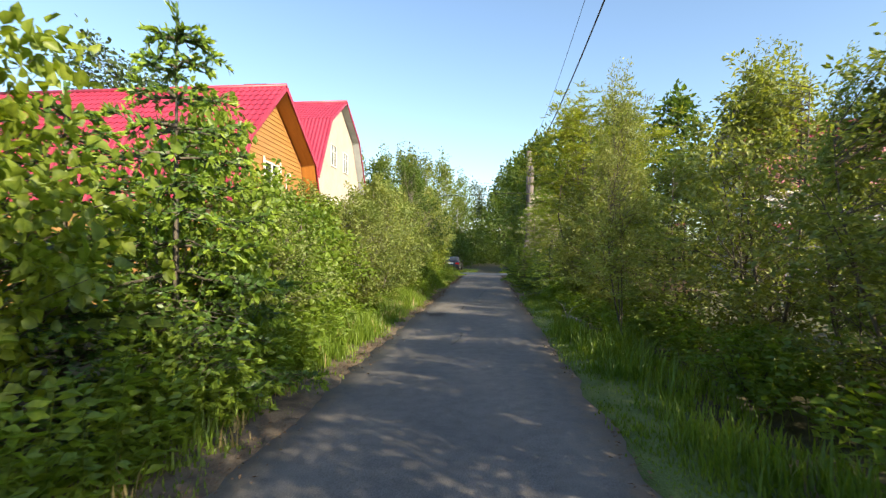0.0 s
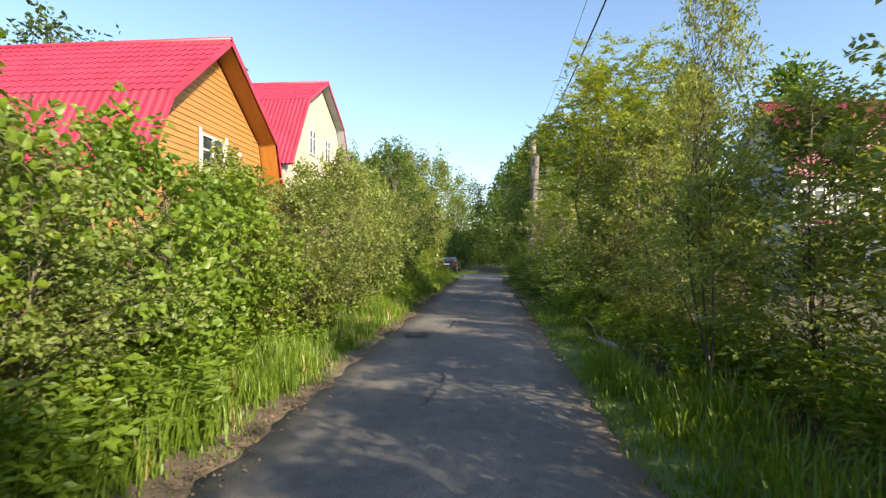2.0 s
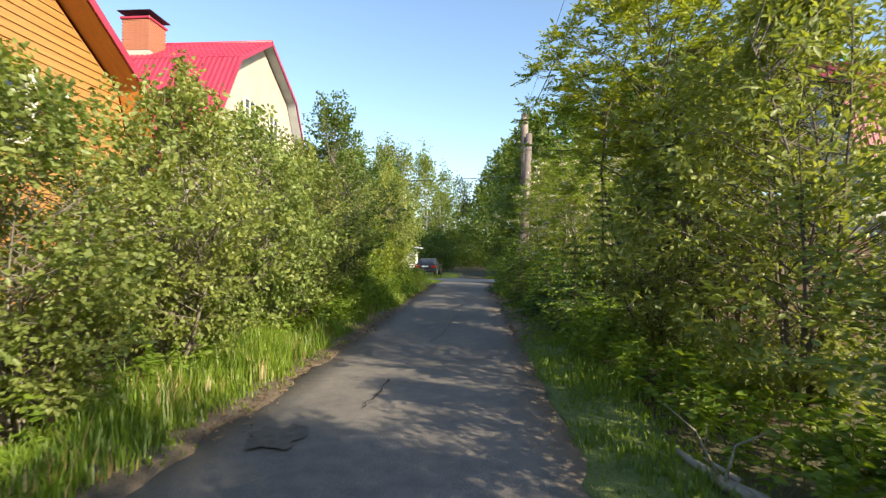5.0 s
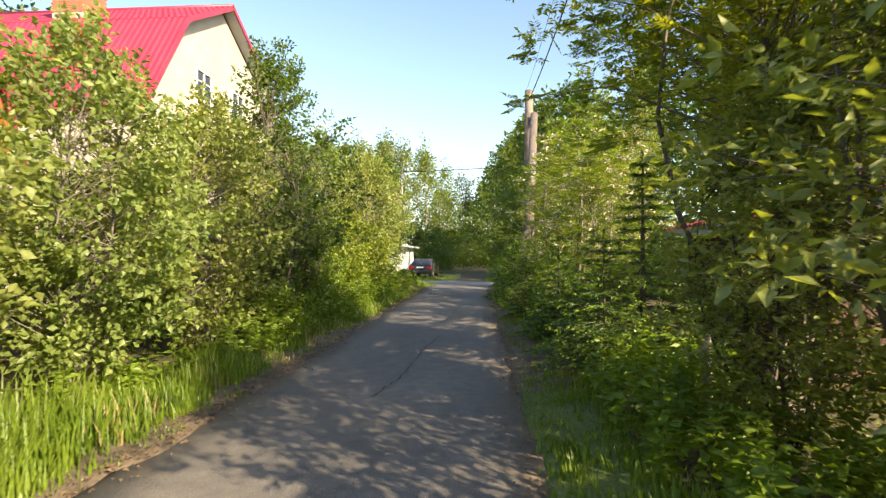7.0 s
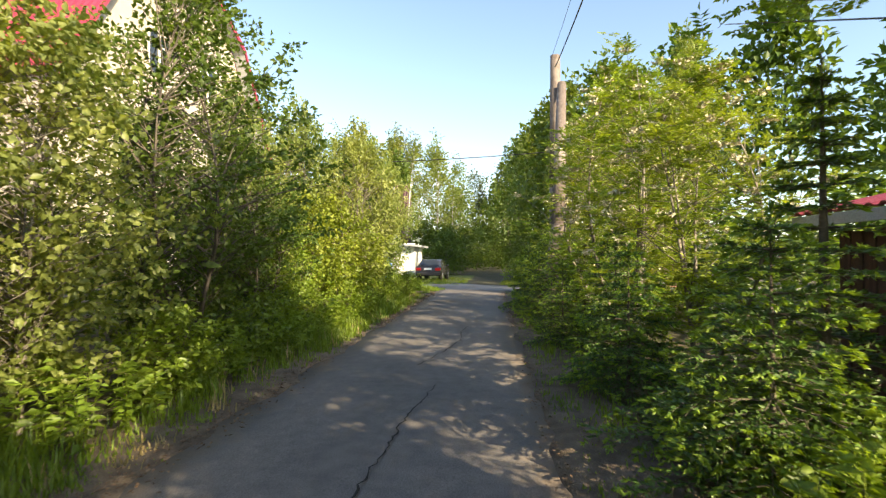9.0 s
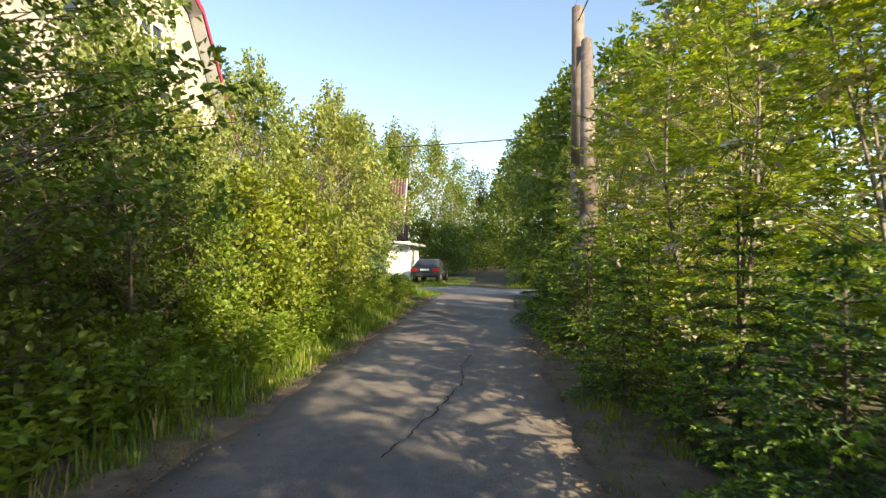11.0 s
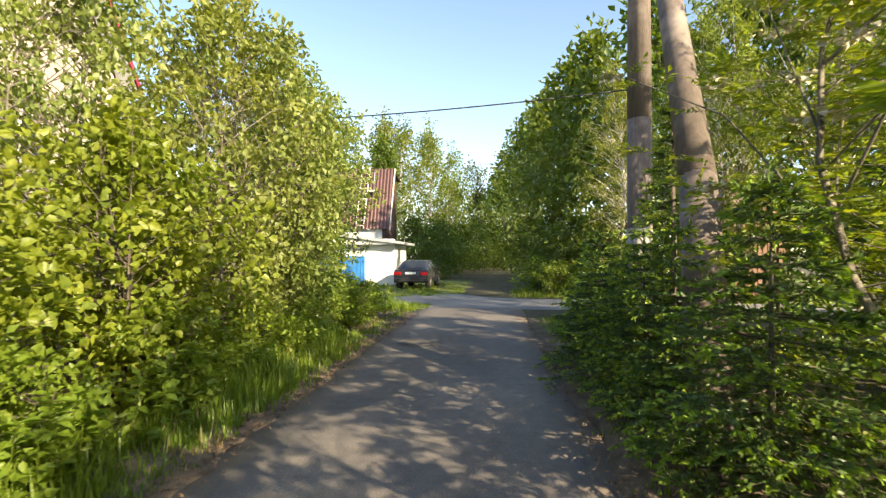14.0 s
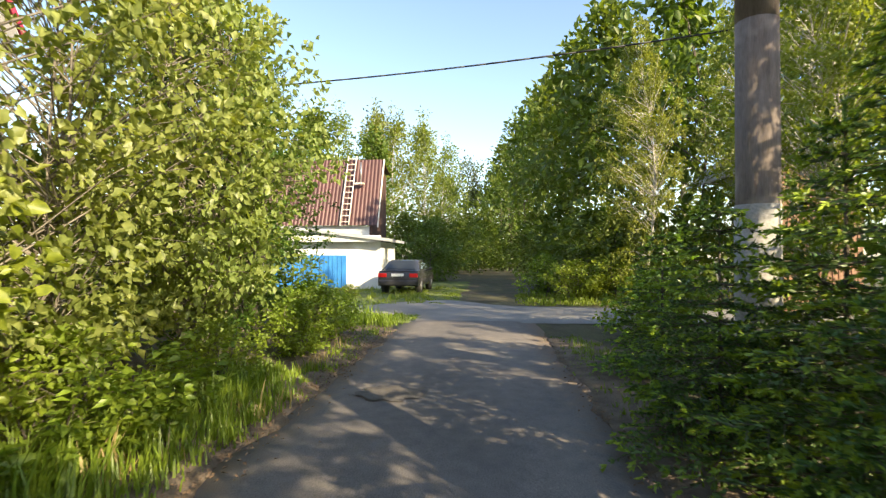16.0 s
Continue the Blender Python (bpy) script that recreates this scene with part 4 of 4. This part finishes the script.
place(W2, [(3.6, 9.6, 0, 0.95, 0.64), (3.6, 12.2, 100, 0.85, 0.52), (3.5, 14.6, 200, 1, 0.86), (3.8, 16.4, 300, 0.9, 0.78), (3.2, 17.3, 120, 0.68, 0.56), (3.8, 7.3, 40, 0.95, 0.78), (4, 4.8, 150, 0.95, 0.68),
           # two out-of-view willows by the start, added to shade lane and verges
           (3.7, 1.8, 260, 1, 0.63), (4.2, -2.4, 20, 1.2, 1.2)])
W3 = broadleaf("willow_tree", "tall airy willow above the hedge", "willow", 13, 7.6, 1.7, LEAF_WILLOW, BARK, 230, 36, 0.12, 0.05, 0.3, 3, peak=0.5, spread=0.5, thick=0.05, tip=0.3, group="willows along the lane")
place(W3, [(2.4, 9.3, 0, 0.36, 0.6), (4.6, 8.6, 70, 0.55, 0.6), (4, 16.6, 90, 0.75, 0.52), (3.6, 5.2, 20, 0.34, 0.43)])
A1 = broadleaf("alder_tree", "dark green leafy alder beside the lane", "alder", 14, 5.8, 1.5, LEAF_ALDER, BARK, 320, 40, 0.085, 0.062, 0.05, 3, spread=0.5, thick=0.045, group="alders along the lane")
# the three alders at x > 4 stay unseen, added to cast shade
place(A1, [(-3.6, 23.5, 0, 1.05, 1), (-5.3, 25, 200, 0.9, 0.7), (-3.9, 25.7, 140, 0.75, 0.62), (4.4, 0.2, 80, 1.05, 1), (-4.6, 37, 220, 0.95, 0.95), (-4.4, 38.4, 330, 0.84, 0.9), (4.4, -5.2, 0, 1.2, 0.98),
           (5.9, 1.6, 50, 1, 0.8)])
M1 = broadleaf("maple_shrub", "yellow-green maple sapling with broad leaves", "maple", 15, 3.0, 1.15, LEAF_MAPLE, BARK, 220, 22, 0.105, 0.09, 0.06, 4, six=True, group="broad-leaved shrubs along the lane")
place(M1, [(-3.7, 3, 0, 1, 1.2), (-3.7, 6.3, 120, 0.9, 1.15), (-3.8, 8.9, 240, 1, 0.97), (-3.8, 11.1, 60, 0.9, 0.88), (-3.9, 28.5, 10, 1, 0.97), (-3.8, 30.8, 200, 1, 1.02), (-3.7, 26.8, 100, 0.7, 0.71),
           (-4.8, 0.5, 20, 1.4, 1.22)])
R1 = broadleaf("rowan_tree", "rowan tree with feathered leaves and cream blossom", "rowan", 16, 6.4, 1.7, LEAF_ROWAN, BARK_GREY, 250, 72, 0.085, 0.038, 0.1, 4, bare=3, spread=0.5, pinnate=True, flowers=0.4, thick=0.05, droop=0.25, group="rowans along the lane")
place(R1, [(3.1, 26.2, 0, 0.95, 0.8), (3.5, 29, 120, 1, 0.85), (3.5, 24, 240, 0.8, 0.66), (5.4, 31.8, 60, 1.04, 0.97)])
R2 = broadleaf("rowan_tree", "rowan with branches arching over the lane", "rowan", 17, 7.0, 2.7, LEAF_ROWAN, BARK, 330, 84, 0.1, 0.04, 0.42, 3, spread=0.45, pinnate=True, thick=0.042, droop=0.3, peak=0.6, tip=0.35, bare=3, group="rowans along the lane")
place(R2, [(3.8, 18.0, 0, 1.05, 1.0), (4.2, 19.4, 150, 0.8, 0.82)])
B1 = broadleaf("birch_tree", "slim birch with pale bark", "birch", 18, 10, 2.0, LEAF_BIRCH, BARK_BIRCH, 230, 48, 0.135, 0.09, 0.15, 1, thick=0.1, droop=0.35, group="birches by the crossing")
place(B1, [(6.6, 40, 0, 0.8, 0.9), (5.4, 38.2, 70, 0.6, 0.72), (9, 39.5, 150, 0.8, 1.08), (7.5, 35.5, 300, 0.64, 0.85), (5.2, 46.5, 40, 0.64, 0.9), (8.6, 47, 90, 0.72, 1.03)])
H1 = broadleaf("leafy_bush", "low leafy bush in the verge", "bush", 19, 1.2, 0.75, LEAF_HERB, BARK, 90, 26, 0.085, 0.055, 0.05, 6, spread=0.8, thick=0.015, group="low bushes in the verge")
place(H1, [(-3, 22.2, 0, 0.9, 0.8), (-3, 24.6, 60, 0.9, 0.8), (-3, 26.6, 120, 0.81, 0.72), (-3.1, 28.6, 200, 0.9, 0.88), (-3.2, 30.5, 30, 0.9, 0.88), (-3.1, 32.6, 80, 0.9, 0.8), (-3.1, 34.8, 140, 0.81, 0.64),
           (-3, 37, 10, 0.9, 0.68), (-3.1, 38.8, 50, 0.99, 0.76), (-3.9, 40.2, 100, 1.08, 0.8), (3, 6, 20, 0.9, 0.64), (3, 10.6, 20, 0.81, 0.56), (3.2, 38.8, 90, 1.17, 1.04), (3.9, 40.2, 200, 1.17, 1.2),
           (3.2, 47.5, 30, 1.35, 1.12), (2.5, 50, 110, 1.35, 1.28), (4.6, 47.2, 210, 1.44, 1.28), (-2.9, 6, 33, 0.72, 0.72), (-2.85, 7.6, 133, 0.63, 0.56), (-2.9, 4.6, 200, 0.72, 0.68), (-5.2, 48.5, 0, 0.54, 0.4)])

S1 = spruce("young spruce with pale new shoots", 21, 2.2, 1.05, 13, arms=6)
place(S1, [(-3.2, 5, 200, 1.25, 1.9), (-3.9, 4.4, 60, 1.3, 1.45), (2.05, 29, 50, 0.85, 1), (1.9, 30.3, 200, 0.68, 0.9), (1.95, 31.4, 150, 0.72, 0.85), (1.95, 33.5, 10, 0.8, 0.95), (1.9, 26, 10, 0.59, 0.7), (2.45, 20.2, 0, 0.81, 0.88),
           (2.25, 22.9, 80, 0.72, 0.8), (2.45, 26.9, 160, 0.81, 0.9), (2.95, 30.6, 300, 0.85, 1.15), (2.75, 33.2, 30, 0.95, 1.25), (2.4, 36.2, 120, 0.85, 0.9), (2.5, 24.6, 200, 0.72, 0.95)])
S2 = spruce("slender spruce with a bare leader shoot", 22, 3.8, 1.7, 18, arms=6, taper=1.6)
place(S2, [(2.55, 32.2, 0, 0.95, 0.98), (3.2, 20.9, 90, 0.95, 0.84)])

# far wood
T1 = forest_tree(31, 14, 3.4, LEAF_FOREST, BARK, low=0.05, peak=0.35, n=3000, L=0.5)
place(T1, [(8.2, 51, 0, 1.0, 1.0), (6.6, 56, 50, 1.0, 1.02), (6.0, 61.5, 100, 1.0, 1.06), (5.4, 68, 150, 1.0, 1.08), (4.6, 76, 200, 1.0, 1.12), (3.8, 86, 250, 1.1, 1.16), (2.8, 98, 300, 1.2, 1.15), (1.6, 110, 300, 1.2, 1.05),
           (-12, 84, 20, 1.1, 1.05), (-17, 80, 80, 1.2, 1.15), (-23, 78, 160, 1.2, 1.15), (-30, 82, 10, 1.3, 1.2), (-38, 78, 10, 1.3, 1.2), (13, 51, 200, 1.1, 1.1), (17, 47, 100, 1.2, 1.1), (23, 44, 30, 1.2, 1.1),
           (-1.5, 116, 140, 1.2, 0.9), (-5.5, 112, 30, 1.2, 1.0), (4.6, 60, 100, 0.5, 0.35), (4.0, 70, 20, 0.6, 0.35)])
T2 = forest_tree(32, 18, 3.9, LEAF_BIRCH, BARK_BIRCH, low=0.25, L=0.38, n=3000, label="tall pale birch at the wood's edge")
place(T2, [(-7.5, 92, 0, 1, 0.98), (-5, 98, 70, 0.9, 0.92), (-10.5, 90, 150, 1, 1), (-9.2, 104, 220, 1.1, 1.16), (-14.5, 96, 40, 1, 1.13), (-20, 98, 100, 1.1, 1.18), (-26, 102, 200, 1.2, 1.23),
           (-34, 100, 10, 1.2, 1.27), (-24, 140, 0, 1.4, 1.67), (11.5, 59, 0, 1, 0.88)])
T3 = forest_tree(33, 5, 2.4, LEAF_FOREST, BARK, low=0.03, peak=0.4, n=2700, L=0.26, label="undergrowth bush at the wood's edge", category="bush", name="forest_bush")
place(T3, [(-4.4, 74, 0, 1.2, 1), (-2.6, 80, 60, 1.44, 1), (-7.5, 78, 130, 1.56, 1.1), (-3.4, 62, 200, 0.96, 0.75), (-1.6, 90, 20, 1.56, 1.1), (2.8, 86, 90, 1.44, 1), (4.6, 51.5, 140, 0.96, 0.7),
           (5, 49, 20, 0.84, 0.65), (0.6, 100, 60, 1.68, 1.2), (-5.5, 66, 100, 0.96, 0.8), (-7, 44.5, 100, 0.72, 0.5), (-9, 46, 30, 0.84, 0.6), (-7.5, 41, 60, 0.96, 0.7), (-6.8, 36, 60, 0.96, 0.6),
           (-6.4, 9, 10, 0.96, 0.5), (-6.3, 22, 10, 0.96, 0.6), (-6.5, 28, 50, 0.96, 0.5), (6.5, 33, 100, 1.08, 0.7), (8, 27.5, 0, 1.2, 0.6), (7.5, 9, 50, 1.08, 0.6), (6.6, 5, 150, 1.08, 0.5),
           (-6.3, 3, 150, 1.08, 0.6)])
PINE = forest_tree(34, 18, 3.0, NEEDLE_PINE, BARK, low=0.6, L=0.42, label="tall pine with a bare lower trunk", category="pine", name="pine_tree", peak=0.8, tip=0.4)
place(PINE, [(-22, 62, 0, 1.0, 1.0), (-27, 34, 70, 1.0, 0.9), (-31, 44, 150, 1.1, 1.0), (-33, 28, 200, 1.0, 0.9), (-14, 100, 20, 1.0, 1.2), (-2.0, 112, 20, 0.9, 0.95)])
# unseen trees, added to close the lane behind the walker and cast shade
place(copy_thing(T1, Matrix()), [(5, -9, 0, 0.8, 0.4), (-6, -6, 60, 0.8, 0.5), (0, -26, 30, 1.2, 0.8), (-8, -20, 100, 1.2, 0.8), (8, -20, 200, 1.2, 0.5)])


# ---- grass ----
def grass(name, label, areas, mat, seed, lo, hi, category="grass", width=0.009):
    """Bent blades: areas of (x0, x1, y0, y1, count)."""
    rng = np.random.default_rng(seed)
    Vs = []
    for x0, x1, y0, y1, n in areas:
        # blades stand in tufts
        tuft = rng.uniform((x0, y0), (x1, y1), (max(1, n // 14), 2))
        c = tuft[rng.integers(len(tuft), size=n)] + rng.normal(size=(n, 2)) * 0.07
        dist = np.where(c[:, 0] < 0, -2.05 - c[:, 0], c[:, 0] - 1.25)
        wave = 0.75 + 0.25 * np.sin(c[:, 1] * 2.1 + c[:, 0] * 3) + 0.2 * np.sin(c[:, 1] * 0.8 + 1)
        hgt = rng.uniform(lo, hi, n) * (0.5 + 0.6 * rng.random(n)) * np.clip(0.5 + dist * 1.1, 0.5, 1) * wave
        a = rng.uniform(0, 6.28, n)
        lean = np.stack([np.cos(a), np.sin(a)], 1) * (hgt * rng.uniform(0.1, 0.55, n))[:, None]
        s = np.stack([-np.sin(a), np.cos(a)], 1) * width * rng.uniform(0.6, 1.3, n)[:, None]
        z = np.full(n, 0.0)
        b0 = np.column_stack([c - s, z]); b1 = np.column_stack([c + s, z])
        m0 = np.column_stack([c + lean * 0.35 - s * 0.8, z + hgt * 0.6]); m1 = np.column_stack([c + lean * 0.35 + s * 0.8, z + hgt * 0.6])
        t = np.column_stack([c + lean, z + hgt])
        Vs.append(np.stack([b0, b1, m1, m0, t], 1))
    V = np.concatenate(Vs)
    T = np.array([(0, 1, 2), (0, 2, 3), (3, 2, 4)])[None] + (np.arange(len(V)) * 5)[:, None, None]
    return tagged(array_mesh(name, V.reshape(-1, 3), T.reshape(-1, 3), mat), label, category, kind="stuff")


grass("tall_grass", "tall green grass along the lane", [(-3.4, -2.2, 7.4, 20.5, 14000), (-3.0, -2.3, 20.5, 25, 700), (-3.1, -2.12, 25, 36, 7500), (1.6, 2.6, 2.5, 9.5, 2600), (1.35, 1.9, 9.5, 12, 1000), (-3.0, -2.3, 2, 7.4, 1500), (-4.0, -2.0, 40.3, 42, 900)], GRASS, 41, 0.22, 0.6)
grass("short_grass", "short mossy grass on the verge", [(1.24, 2.2, 1, 20, 15000), (1.3, 2.0, 20, 39, 4000), (-2.5, -2.02, 1, 40, 8000), (-4.2, -1.75, 41.0, 42.6, 2500)], GRASS, 42, 0.08, 0.21)
grass("dry_grass", "dry straw-coloured grass stalks", [(-2.6, -2.1, 3, 38, 900), (-3.2, -2.4, 8, 18, 400)], STRAW, 43, 0.15, 0.6)
grass("yard_grass", "short grass in the yard and wood edge", [(-9, -1.0, 45.8, 55, 5000), (1.2, 5, 45.6, 50, 3000)], GRASS, 44, 0.1, 0.3, width=0.014)


def herbs():
    """Nettles, ferns and raspberry in the shade under the shrubs."""
    rng = np.random.default_rng(45)
    P, D, segs = [], [], []
    for x0, x1, y0, y1, n, hh in ((-3.1, -2.35, 1.5, 8.5, 190, 0.75), (-3.3, -2.5, 20, 34, 230, 0.7), (1.9, 3.0, 15.5, 20, 60, 0.5), (2.6, 3.6, 1.5, 11, 130, 0.7), (2.2, 3.4, 17, 21, 90, 0.6), (2.25, 3.6, 9, 17, 170, 0.45), (-3.6, -3.0, 8.5, 20, 110, 0.5)):
        for _ in range(n):
            x, y = rng.uniform(x0, x1), rng.uniform(y0, y1)
            h = hh * rng.uniform(0.5, 1.2)
            lean = rng.normal(size=2) * 0.12
            top = np.array([x + lean[0], y + lean[1], h])
            base = np.array([x, y, -0.06])
            segs.append((base, top, 0.005, 0.003))
            for k in range(9):
                f = 0.25 + 0.75 * k / 8
                for s in range(3):
                    a = rng.uniform(0, 6.28)
                    P.append(base + (top - base) * f); D.append((math.cos(a), math.sin(a), rng.uniform(-0.3, 0.4)))
    root = thing("undergrowth", "green nettles and raspberry under the shrubs", "undergrowth")
    root["kind"] = "stuff"
    tubes("stalk", segs, LEAF_HERB, root, 3)
    P, D = np.array(P), np.array(D)
    sc = rng.uniform(0.6, 1.3, len(P))
    tagged(leaves("leaves", P, D, 0.12 * sc, 0.055 * sc, LEAF_HERB, root, rng), kind="stuff")


herbs()
